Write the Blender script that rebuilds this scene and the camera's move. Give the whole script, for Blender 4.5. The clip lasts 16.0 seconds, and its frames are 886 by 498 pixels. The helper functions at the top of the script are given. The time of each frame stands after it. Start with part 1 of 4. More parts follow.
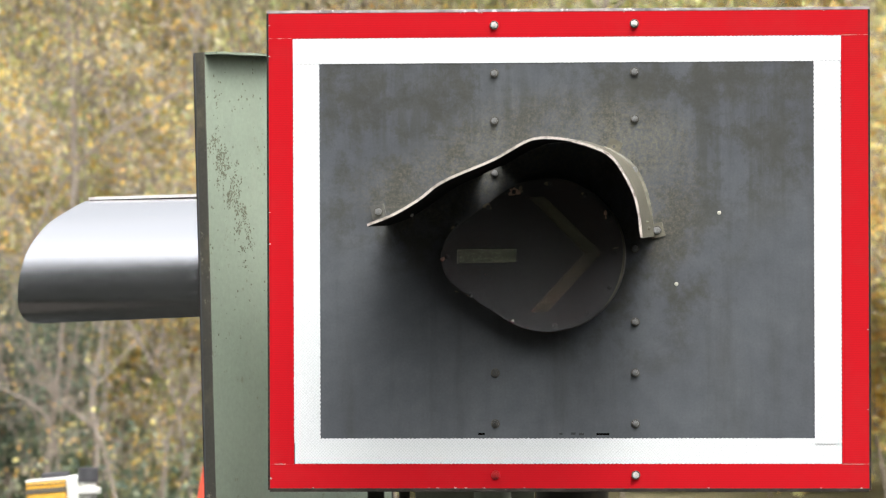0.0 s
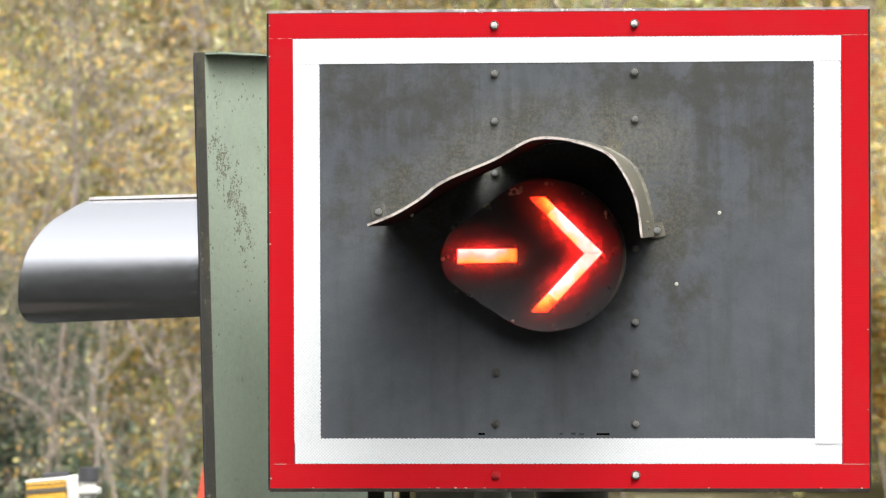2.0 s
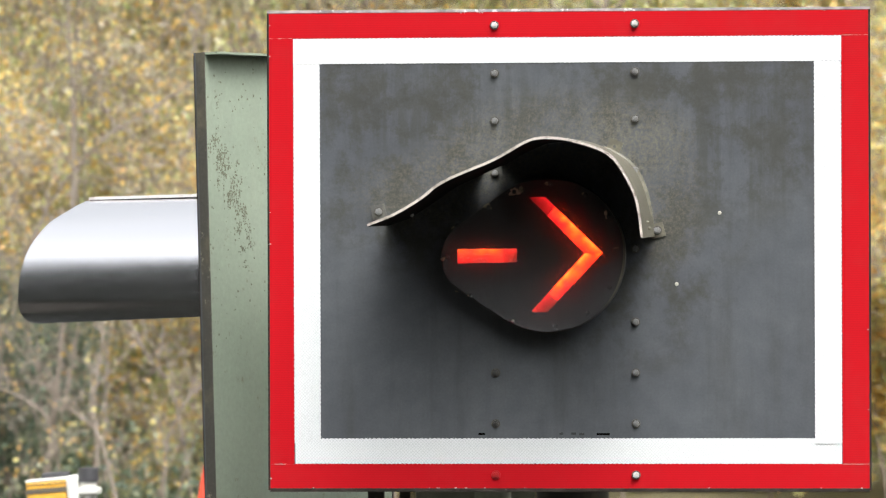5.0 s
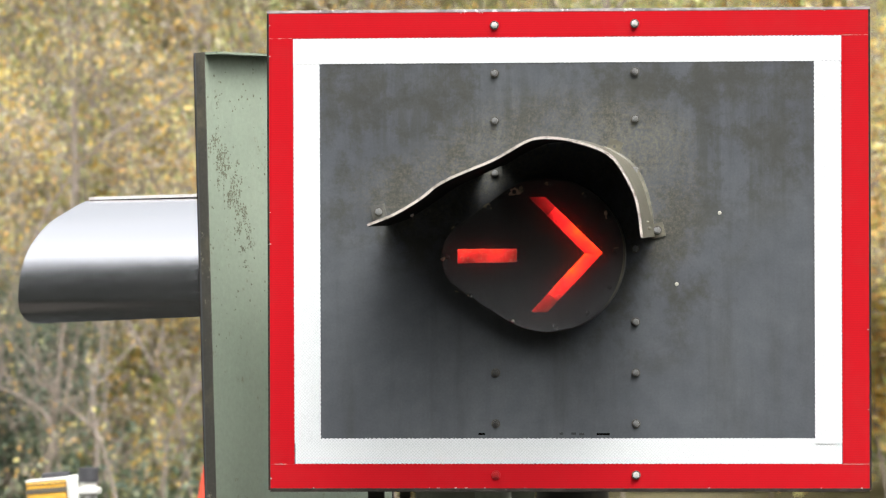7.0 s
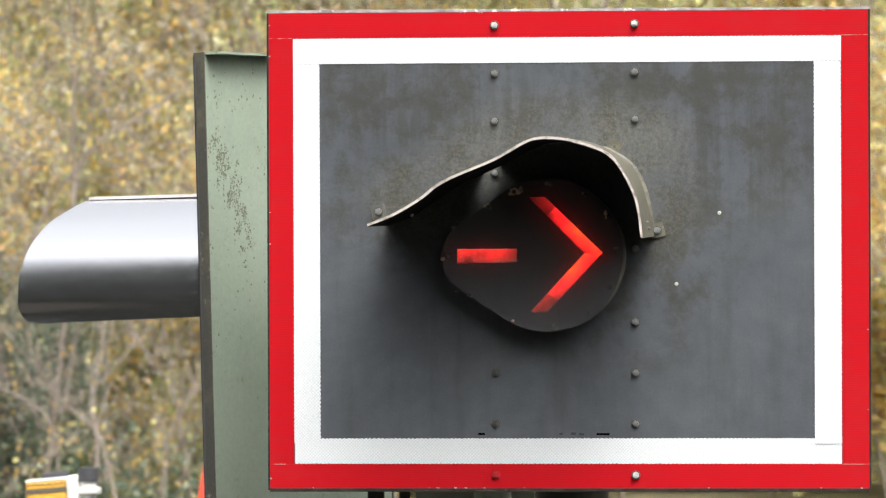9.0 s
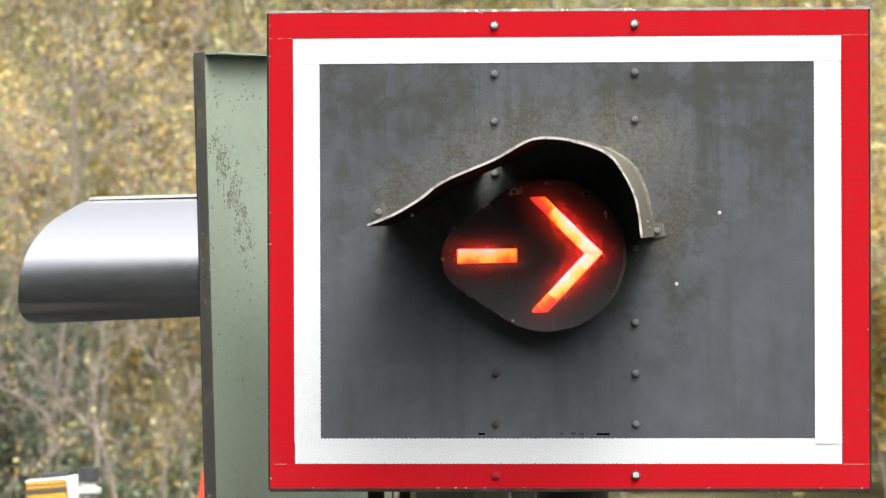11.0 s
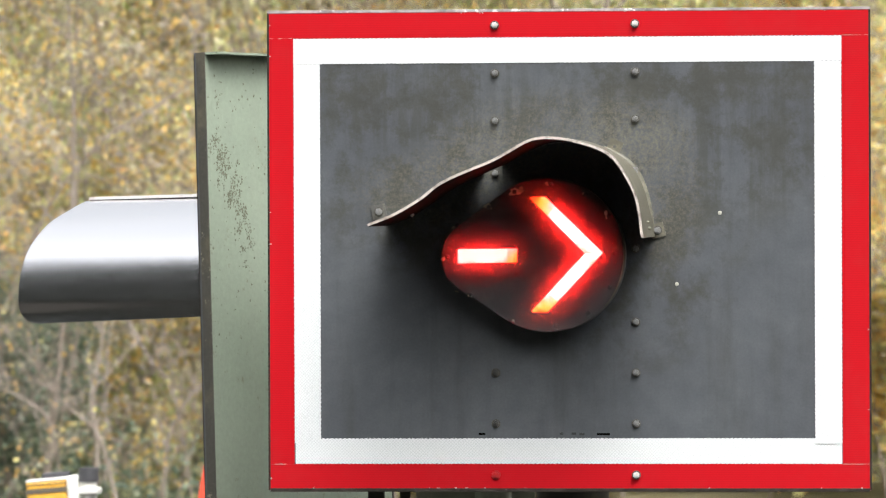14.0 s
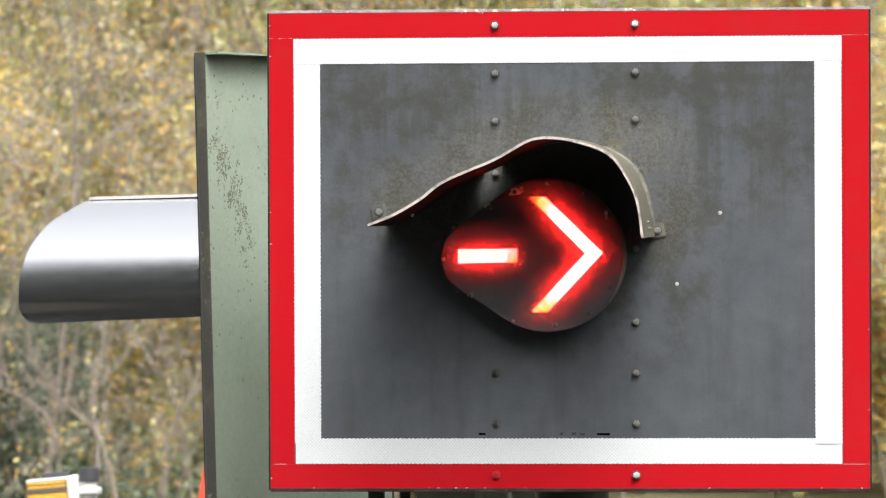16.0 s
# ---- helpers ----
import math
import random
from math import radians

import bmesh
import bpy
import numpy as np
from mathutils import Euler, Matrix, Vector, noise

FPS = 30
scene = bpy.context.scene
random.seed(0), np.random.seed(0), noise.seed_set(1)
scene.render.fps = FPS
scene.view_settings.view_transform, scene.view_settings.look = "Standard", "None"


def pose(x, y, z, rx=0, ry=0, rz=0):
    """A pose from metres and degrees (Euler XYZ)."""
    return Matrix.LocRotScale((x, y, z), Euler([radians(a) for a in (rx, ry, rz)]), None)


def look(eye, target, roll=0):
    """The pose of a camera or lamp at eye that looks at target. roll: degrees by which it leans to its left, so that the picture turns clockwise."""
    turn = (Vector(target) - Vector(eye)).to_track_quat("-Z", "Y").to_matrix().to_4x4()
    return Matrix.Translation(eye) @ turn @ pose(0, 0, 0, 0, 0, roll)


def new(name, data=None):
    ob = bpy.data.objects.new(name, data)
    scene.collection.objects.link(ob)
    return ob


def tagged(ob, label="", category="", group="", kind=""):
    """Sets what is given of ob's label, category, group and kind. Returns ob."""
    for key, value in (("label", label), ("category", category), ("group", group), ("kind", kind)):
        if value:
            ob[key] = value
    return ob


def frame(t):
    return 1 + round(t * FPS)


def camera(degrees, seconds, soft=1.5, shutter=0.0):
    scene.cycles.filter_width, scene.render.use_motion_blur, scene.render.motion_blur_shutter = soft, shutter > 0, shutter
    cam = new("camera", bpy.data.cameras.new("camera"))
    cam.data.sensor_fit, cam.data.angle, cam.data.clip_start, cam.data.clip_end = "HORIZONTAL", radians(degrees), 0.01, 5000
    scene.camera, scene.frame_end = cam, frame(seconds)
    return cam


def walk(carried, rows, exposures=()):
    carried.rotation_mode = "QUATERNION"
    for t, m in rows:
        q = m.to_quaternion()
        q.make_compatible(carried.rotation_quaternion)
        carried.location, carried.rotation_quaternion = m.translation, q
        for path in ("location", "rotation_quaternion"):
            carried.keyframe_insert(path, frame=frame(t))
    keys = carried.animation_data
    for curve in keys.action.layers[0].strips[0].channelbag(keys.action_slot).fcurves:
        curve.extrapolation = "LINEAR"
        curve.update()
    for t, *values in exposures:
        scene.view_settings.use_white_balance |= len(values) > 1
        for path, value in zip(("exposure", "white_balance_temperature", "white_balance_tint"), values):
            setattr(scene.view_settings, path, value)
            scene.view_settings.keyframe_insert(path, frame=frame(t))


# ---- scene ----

# ---------------------------------------------------------------- camera
EYE = (0.0, -10.0, 1.7)
cam = camera(8.966, 16.0, soft=1.25)
cam.data.dof.use_dof = True
cam.data.dof.focus_distance = 10.0
cam.data.dof.aperture_fstop = 17.0
# on a tripod, with a drift of about a millimetre at the board
walk(cam, [(t, look(EYE, (x, 0.0, 1.7), -0.2)) for t, x in ((0.0, 0.0), (3.0, -0.0004), (7.0, -0.0006), (9.0, -0.0002), (12.0, -0.0006), (16.0, -0.0012))])

# ---------------------------------------------------------------- light: bright overcast autumn day
scene.view_settings.exposure = -0.40
world = bpy.data.worlds.new("sky")
scene.world = world
world.use_nodes = True
wn, wl = world.node_tree.nodes, world.node_tree.links
sky = wn.new("ShaderNodeTexSky")
sky.sky_type, sky.sun_disc = "NISHITA", False
sky.sun_elevation, sky.sun_rotation = radians(55), radians(165)
sky.air_density, sky.dust_density, sky.ozone_density = 1.0, 6.0, 1.0
grey = wn.new("ShaderNodeHueSaturation")
grey.inputs["Saturation"].default_value = 0.15
wl.new(sky.outputs["Color"], grey.inputs["Color"])
way = wn.new("ShaderNodeTexCoord")
split_way = wn.new("ShaderNodeSeparateXYZ")
wl.new(way.outputs["Generated"], split_way.inputs["Vector"])
cloud = wn.new("ShaderNodeMapRange")
cloud.inputs["To Min"].default_value, cloud.inputs["To Max"].default_value = 0.8, 6.1
wl.new(split_way.outputs["Z"], cloud.inputs["Value"])
veil = wn.new("ShaderNodeMix")
veil.data_type, veil.blend_type = "RGBA", "MULTIPLY"
veil.inputs["Factor"].default_value = 1.0
wl.new(grey.outputs["Color"], veil.inputs["A"])
wl.new(cloud.outputs["Result"], veil.inputs["B"])
wl.new(veil.outputs["Result"], wn["Background"].inputs["Color"])
wn["Background"].inputs["Strength"].default_value = 0.13
sun = new("sun", bpy.data.lights.new("sun", "SUN"))
sun.data.energy, sun.data.angle, sun.data.color = 1.5, radians(26), (1.0, 0.96, 0.9)
sun.matrix_world = look((4.0, -10.2, 14.2), (0, 0, 0))


# ---------------------------------------------------------------- materials
def nodes_of(name):
    m = bpy.data.materials.new(name)
    m.use_nodes = True
    return m, m.node_tree.nodes, m.node_tree.links, m.node_tree.nodes["Principled BSDF"]


def node(n, kind, **values):
    x = n.new(kind)
    for key, value in values.items():
        x.inputs[key.replace("_", " ")].default_value = value
    return x


def ramp(n, stops):
    r = n.new("ShaderNodeValToRGB")
    e = r.color_ramp.elements
    while len(e) < len(stops):
        e.new(0.5)
    for x, (p, c) in zip(e, stops):
        x.position, x.color = p, (*c, 1)
    return r


def coords(n, l, stretch=(1, 1, 1)):
    c = n.new("ShaderNodeTexCoord")
    m = node(n, "ShaderNodeMapping", Scale=stretch)
    l.new(c.outputs["Object"], m.inputs["Vector"])
    return m.outputs["Vector"]


def painted(name, base, stain, rough=0.5, metal=0.0, large=4.0, fine=160.0, amount=(0.48, 0.7), bump=0.15, spots=None, spot_scale=60.0,
            spot_at=(0.70, 0.76), coat=0.0, stretch=(1, 1, 1), streak=0.35, spec=0.5):
    """Paint with large stains, fine grain, small chips and a little relief."""
    m, n, l, p = nodes_of(name)
    v = coords(n, l, stretch)
    big = node(n, "ShaderNodeTexNoise", Scale=large, Detail=8.0, Roughness=0.65)
    small = node(n, "ShaderNodeTexNoise", Scale=fine, Detail=4.0, Roughness=0.6)
    for t in (big, small):
        l.new(v, t.inputs["Vector"])
    mask = ramp(n, [(amount[0], (0, 0, 0)), (amount[1], (1, 1, 1))])
    l.new(big.outputs["Fac"], mask.inputs["Fac"])
    mix = n.new("ShaderNodeMix")
    mix.data_type = "RGBA"
    mix.inputs["A"].default_value, mix.inputs["B"].default_value = (*base, 1), (*stain, 1)
    l.new(mask.outputs["Color"], mix.inputs["Factor"])
    grain = n.new("ShaderNodeMix")
    grain.data_type, grain.blend_type = "RGBA", "OVERLAY"
    grain.inputs["Factor"].default_value = streak
    l.new(mix.outputs["Result"], grain.inputs["A"])
    l.new(small.outputs["Fac"], grain.inputs["B"])
    out = grain.outputs["Result"]
    if spots:
        chip = node(n, "ShaderNodeTexNoise", Scale=spot_scale, Detail=3.0, Roughness=0.7)
        l.new(v, chip.inputs["Vector"])
        cm = ramp(n, [(spot_at[0], (0, 0, 0)), (spot_at[1], (1, 1, 1))])
        where = node(n, "ShaderNodeTexNoise", Scale=5.0, Detail=2.0)
        l.new(v, where.inputs["Vector"])
        add = node(n, "ShaderNodeMath")
        add.operation = "MULTIPLY_ADD"
        add.inputs[1].default_value, add.inputs[2].default_value = 0.5, -0.25
        l.new(where.outputs["Fac"], add.inputs[0])
        tot = node(n, "ShaderNodeMath")
        l.new(add.outputs["Value"], tot.inputs[0])
        l.new(chip.outputs["Fac"], tot.inputs[1])
        l.new(tot.outputs["Value"], cm.inputs["Fac"])
        sm = n.new("ShaderNodeMix")
        sm.data_type = "RGBA"
        sm.inputs["B"].default_value = (*spots, 1)
        l.new(out, sm.inputs["A"])
        l.new(cm.outputs["Color"], sm.inputs["Factor"])
        out = sm.outputs["Result"]
    l.new(out, p.inputs["Base Color"])
    rr = node(n, "ShaderNodeMapRange", To_Min=max(0.02, rough - 0.08), To_Max=min(1, rough + 0.12))
    l.new(big.outputs["Fac"], rr.inputs["Value"])
    l.new(rr.outputs["Result"], p.inputs["Roughness"])
    p.inputs["Metallic"].default_value = metal
    p.inputs["Coat Weight"].default_value = coat
    p.inputs["Specular IOR Level"].default_value = spec
    b = node(n, "ShaderNodeBump", Strength=bump, Distance=0.002)
    l.new(small.outputs["Fac"], b.inputs["Height"])
    l.new(b.outputs["Normal"], p.inputs["Normal"])
    return m


def board_sheet():
    """Dark blue-grey enamel with brown-green lichen film round the hood, streaks and specks."""
    m, n, l, p = nodes_of("dark grey sheet")
    v = coords(n, l)
    col = None

    def noise_at(scale, detail, vec, rough=0.65):
        t = node(n, "ShaderNodeTexNoise", Scale=scale, Detail=detail, Roughness=rough)
        l.new(vec, t.inputs["Vector"])
        return t.outputs["Fac"]

    def mixed(a, b, fac):
        x = n.new("ShaderNodeMix")
        x.data_type = "RGBA"
        if isinstance(a, tuple):
            x.inputs["A"].default_value = (*a, 1)
        else:
            l.new(a, x.inputs["A"])
        x.inputs["B"].default_value = (*b, 1)
        l.new(fac, x.inputs["Factor"])
        return x.outputs["Result"]

    def cut(value, lo, hi, top=1.0):
        r = ramp(n, [(lo, (0, 0, 0)), (hi, (top, top, top))])
        l.new(value, r.inputs["Fac"])
        return r.outputs["Color"]

    def times(a, b):
        x = n.new("ShaderNodeMath")
        x.operation = "MULTIPLY"
        l.new(a, x.inputs[0])
        l.new(b, x.inputs[1])
        return x.outputs["Value"]

    def near(x, z, wide, high):
        mp = node(n, "ShaderNodeMapping", Location=(-x / wide, 0, -z / high), Scale=(1 / wide, 0.0, 1 / high))
        c = n.new("ShaderNodeTexCoord")
        l.new(c.outputs["Object"], mp.inputs["Vector"])
        g = n.new("ShaderNodeTexGradient")
        g.gradient_type = "SPHERICAL"
        l.new(mp.outputs["Vector"], g.inputs["Vector"])
        return g.outputs["Fac"]

    col = mixed((0.060, 0.067, 0.076), (0.072, 0.080, 0.089), cut(noise_at(3.0, 6.0, v), 0.4, 0.62))
    tall = coords(n, l, (9, 1, 0.8))
    col = mixed(col, (0.042, 0.044, 0.043), cut(noise_at(2.2, 5.0, tall), 0.52, 0.75, 0.6))
    patchy = noise_at(9.0, 10.0, v, 0.76)
    fine = noise_at(90.0, 5.0, v, 0.7)
    grit = noise_at(150.0, 8.0, v, 0.85)
    lichen = (0.038, 0.039, 0.033)
    for x, z, wide, high in ((0.0, 0.17, 0.48, 0.30), (0.30, 0.24, 0.30, 0.20), (-0.28, 0.10, 0.22, 0.18), (-0.30, 0.28, 0.25, 0.15), (0.10, -0.05, 0.25, 0.2)):
        col = mixed(col, lichen, times(cut(near(x, z, wide, high), 0.03, 0.45, 0.85), cut(patchy, 0.47, 0.59)))
    for x, z, wide, high in ((0.0, 0.20, 0.26, 0.10), (-0.24, 0.10, 0.17, 0.09), (0.17, 0.11, 0.09, 0.17), (-0.13, 0.16, 0.16, 0.08), (0.10, 0.19, 0.12, 0.08)):
        col = mixed(col, (0.125, 0.117, 0.086), times(cut(near(x, z, wide, high), 0.02, 0.5, 0.8), cut(grit, 0.46, 0.62, 0.85)))
    runs = noise_at(5.0, 6.0, coords(n, l, (7, 1, 0.5)), 0.7)
    for x, z, wide, high in ((0.30, 0.20, 0.22, 0.22), (-0.25, 0.26, 0.30, 0.12)):
        col = mixed(col, (0.040, 0.042, 0.038), times(cut(near(x, z, wide, high), 0.05, 0.6, 0.7), cut(runs, 0.46, 0.62)))
    specks = noise_at(46.0, 3.0, v, 0.75)
    col = mixed(col, (0.17, 0.16, 0.12), cut(specks, 0.745, 0.78, 0.8))
    for scale, depth in ((3.2, 0.16), (26.0, 0.12), (230.0, 0.13)):
        k = node(n, "ShaderNodeMapRange", From_Min=0.25, From_Max=0.75, To_Min=1.0 - depth, To_Max=1.0 + depth)
        l.new(noise_at(scale, 4.0, v, 0.7), k.inputs["Value"])
        h = n.new("ShaderNodeHueSaturation")
        l.new(col, h.inputs["Color"])
        l.new(k.outputs["Result"], h.inputs["Value"])
        col = h.outputs["Color"]
    l.new(col, p.inputs["Base Color"])
    rr = node(n, "ShaderNodeMapRange", To_Min=0.36, To_Max=0.62)
    l.new(patchy, rr.inputs["Value"])
    l.new(rr.outputs["Result"], p.inputs["Roughness"])
    b = node(n, "ShaderNodeBump", Strength=0.12, Distance=0.002)
    l.new(fine, b.inputs["Height"])
    wave = node(n, "ShaderNodeBump", Strength=0.12, Distance=0.02)
    l.new(noise_at(4.0, 2.0, v), wave.inputs["Height"])
    l.new(wave.outputs["Normal"], b.inputs["Normal"])
    l.new(b.outputs["Normal"], p.inputs["Normal"])
    return m


def reflective_tape(name, base, cell, depth, cell_mix, ridges=0.0):
    """Retroreflective sheeting: a fine honeycomb under a clear film."""
    m, n, l, p = nodes_of(name)
    v = coords(n, l)
    turned = node(n, "ShaderNodeMapping", Rotation=(0, radians(45), 0))
    l.new(v, turned.inputs["Vector"])
    vor = node(n, "ShaderNodeTexVoronoi", Scale=240.0, Randomness=0.1)
    vor.feature = "DISTANCE_TO_EDGE"
    l.new(turned.outputs["Vector"], vor.inputs["Vector"])
    web = ramp(n, [(0.03, (1, 1, 1)), (0.12, (0, 0, 0))])
    l.new(vor.outputs["Distance"], web.inputs["Fac"])
    dirt = node(n, "ShaderNodeTexNoise", Scale=7.0, Detail=7.0, Roughness=0.7)
    l.new(v, dirt.inputs["Vector"])
    dm = ramp(n, [(0.52, (0, 0, 0)), (0.85, (0.55, 0.55, 0.55))])
    l.new(dirt.outputs["Fac"], dm.inputs["Fac"])
    a = n.new("ShaderNodeMix")
    a.data_type = "RGBA"
    a.inputs["A"].default_value, a.inputs["B"].default_value = (*base, 1), (*cell, 1)
    f = node(n, "ShaderNodeMath")
    f.operation = "MULTIPLY"
    f.inputs[1].default_value = cell_mix
    l.new(web.outputs["Color"], f.inputs[0])
    l.new(f.outputs["Value"], a.inputs["Factor"])
    d = n.new("ShaderNodeMix")
    d.data_type = "RGBA"
    d.inputs["B"].default_value = (*depth, 1)
    l.new(a.outputs["Result"], d.inputs["A"])
    l.new(dm.outputs["Color"], d.inputs["Factor"])
    ridge = node(n, "ShaderNodeTexWave", Scale=78.0, Distortion=0.6, Detail=1.0)
    ridge.bands_direction = "Z"
    l.new(v, ridge.inputs["Vector"])
    dim = node(n, "ShaderNodeMapRange", To_Min=1.0 - ridges, To_Max=1.0 + ridges * 0.5)
    l.new(ridge.outputs["Fac"], dim.inputs["Value"])
    shade = n.new("ShaderNodeHueSaturation")
    l.new(d.outputs["Result"], shade.inputs["Color"])
    l.new(dim.outputs["Result"], shade.inputs["Value"])
    l.new(shade.outputs["Color"], p.inputs["Base Color"])
    p.inputs["Roughness"].default_value = 0.55
    p.inputs["Specular IOR Level"].default_value = 0.12
    b = node(n, "ShaderNodeBump", Strength=0.12, Distance=0.001)
    l.new(web.outputs["Color"], b.inputs["Height"])
    l.new(b.outputs["Normal"], p.inputs["Normal"])
    return m


def plain(name, base, rough=0.5, metal=0.0):
    return painted(name, base, tuple(c * 0.75 for c in base), rough, metal, large=12.0, fine=220.0)


def lamp_glow(name, arm):
    """A glass roller that grades round its rim from unlit to fully lit, and along its length from dim ends to a bright middle."""
    m, n, l, p = nodes_of(name)
    c = n.new("ShaderNodeTexCoord")
    s = n.new("ShaderNodeSeparateXYZ")
    l.new(c.outputs["Object"], s.inputs["Vector"])
    a = n.new("ShaderNodeMath")
    a.operation = "ARCTAN2"
    l.new(s.outputs["Y"], a.inputs[0])
    l.new(s.outputs["Z"], a.inputs[1])
    level = node(n, "ShaderNodeMapRange", From_Min=radians(-85), From_Max=radians(105), To_Min=0.0, To_Max=5.0)
    l.new(a.outputs["Value"], level.inputs["Value"])
    expo = n.new("ShaderNodeMath")
    expo.operation = "POWER"
    expo.inputs[0].default_value = math.exp(1.3)
    l.new(level.outputs["Result"], expo.inputs[1])
    lit = node(n, "ShaderNodeMapRange", From_Min=0.3, From_Max=0.8, To_Min=0.0, To_Max=0.78 if arm else 0.75)
    l.new(level.outputs["Result"], lit.inputs["Value"])
    amount = n.new("ShaderNodeMath")
    amount.operation = "MULTIPLY"
    l.new(expo.outputs["Value"], amount.inputs[0])
    l.new(lit.outputs["Result"], amount.inputs[1])
    if arm:
        stops = [(0.0, (0.07, 0.07, 0.07)), (0.245, (0.16, 0.16, 0.16)), (0.262, (0.7, 0.7, 0.7)), (0.55, (1, 1, 1)), (1.0, (0.8, 0.8, 0.8))]
    else:
        stops = [(0.0, (0.55, 0.55, 0.55)), (0.2, (0.7, 0.7, 0.7)), (0.5, (0.85, 0.85, 0.85)), (0.7, (0.6, 0.6, 0.6)), (0.9, (0.25, 0.25, 0.25)), (1.0, (0.15, 0.15, 0.15))]
    along = node(n, "ShaderNodeMapRange", From_Min=-0.07 if arm else -0.053, From_Max=0.07 if arm else 0.053)
    l.new(s.outputs["X"], along.inputs["Value"])
    prof = ramp(n, stops)
    l.new(along.outputs["Result"], prof.inputs["Fac"])
    cloud = node(n, "ShaderNodeTexNoise", Scale=38.0, Detail=2.0)
    flat = node(n, "ShaderNodeMapping", Scale=(1, 0.6, 0.6))
    l.new(c.outputs["Object"], flat.inputs["Vector"])
    l.new(flat.outputs["Vector"], cloud.inputs["Vector"])
    cr = node(n, "ShaderNodeMapRange", From_Min=0.3, From_Max=0.7, To_Min=0.30, To_Max=1.9)
    l.new(cloud.outputs["Fac"], cr.inputs["Value"])
    x = n.new("ShaderNodeMath")
    x.operation = "MULTIPLY"
    l.new(prof.outputs["Color"], x.inputs[0])
    l.new(cr.outputs["Result"], x.inputs[1])
    y = n.new("ShaderNodeMath")
    y.operation = "MULTIPLY"
    l.new(x.outputs["Value"], y.inputs[0])
    l.new(amount.outputs["Value"], y.inputs[1])
    rest = node(n, "ShaderNodeMapRange", From_Min=radians(128), From_Max=radians(132), To_Min=1.0, To_Max=0.0)
    l.new(a.outputs["Value"], rest.inputs["Value"])
    shut = n.new("ShaderNodeMath")
    shut.operation = "MULTIPLY"
    l.new(y.outputs["Value"], shut.inputs[0])
    l.new(rest.outputs["Result"], shut.inputs[1])
    y = shut
    top = n.new("ShaderNodeMath")
    top.operation = "MINIMUM"
    top.inputs[1].default_value = 150.0
    l.new(y.outputs["Value"], top.inputs[0])
    y = top
    p.inputs["Base Color"].default_value = (0.008, 0.008, 0.006, 1)
    logy = n.new("ShaderNodeMath")
    logy.operation = "LOGARITHM"
    logy.inputs[1].default_value = 10.0
    l.new(y.outputs["Value"], logy.inputs[0])
    tone = node(n, "ShaderNodeMapRange", From_Min=-1.0, From_Max=2.0)
    l.new(logy.outputs["Value"], tone.inputs["Value"])
    hue = ramp(n, [(0.0, (1.0, 0.012, 0.024)), (0.50, (1.0, 0.014, 0.016)), (0.64, (1.0, 0.036, 0.004)), (0.77, (1.0, 0.058, 0.006)), (0.88, (1.0, 0.032, 0.014)), (0.97, (1.0, 0.018, 0.016))])
    l.new(tone.outputs["Result"], hue.inputs["Fac"])
    l.new(hue.outputs["Color"], p.inputs["Emission Color"])
    glare = n.new("ShaderNodeMath")
    glare.operation = "POWER"
    glare.inputs[1].default_value = 1.05
    l.new(y.outputs["Value"], glare.inputs[0])
    l.new(glare.outputs["Value"], p.inputs["Emission Strength"])
    return m


def lens_glass(name, tint, clear=0.83):
    """Old ribbed lens: lets most light through, with a dull olive film and a weak shine."""
    m, n, l, p = nodes_of(name)
    p.inputs["Base Color"].default_value = (*tint, 1)
    p.inputs["Roughness"].default_value = 0.35
    v = coords(n, l)
    w = node(n, "ShaderNodeTexWave", Scale=55.0, Distortion=0.4)
    l.new(v, w.inputs["Vector"])
    b = node(n, "ShaderNodeBump", Strength=0.5, Distance=0.002)
    l.new(w.outputs["Fac"], b.inputs["Height"])
    l.new(b.outputs["Normal"], p.inputs["Normal"])
    t = n.new("ShaderNodeBsdfTransparent")
    mix = n.new("ShaderNodeMixShader")
    rib = node(n, "ShaderNodeMapRange", To_Min=clear - 0.015, To_Max=clear + 0.015)
    l.new(w.outputs["Fac"], rib.inputs["Value"])
    l.new(rib.outputs["Result"], mix.inputs["Fac"])
    l.new(p.outputs["BSDF"], mix.inputs[1])
    l.new(t.outputs["BSDF"], mix.inputs[2])
    l.new(mix.outputs["Shader"], n["Material Output"].inputs["Surface"])
    return m


def halo_sheet(name, scatter):
    """Clear sheet added before the lamp; scatters its light into the camera's glare halo."""
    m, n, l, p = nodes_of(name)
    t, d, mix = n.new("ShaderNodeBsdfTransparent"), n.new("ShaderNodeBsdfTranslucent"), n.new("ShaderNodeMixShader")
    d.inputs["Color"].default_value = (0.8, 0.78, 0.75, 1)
    mix.inputs["Fac"].default_value = scatter
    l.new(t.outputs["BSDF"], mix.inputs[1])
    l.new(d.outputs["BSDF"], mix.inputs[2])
    # A faint diffuse share greys the dark face behind, as lens haze would
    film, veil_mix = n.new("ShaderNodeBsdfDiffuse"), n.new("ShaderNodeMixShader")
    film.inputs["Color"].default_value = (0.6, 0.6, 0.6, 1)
    veil_mix.inputs["Fac"].default_value = scatter * 0.45
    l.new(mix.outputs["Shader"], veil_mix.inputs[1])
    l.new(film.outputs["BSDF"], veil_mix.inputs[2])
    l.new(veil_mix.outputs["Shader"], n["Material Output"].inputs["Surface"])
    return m


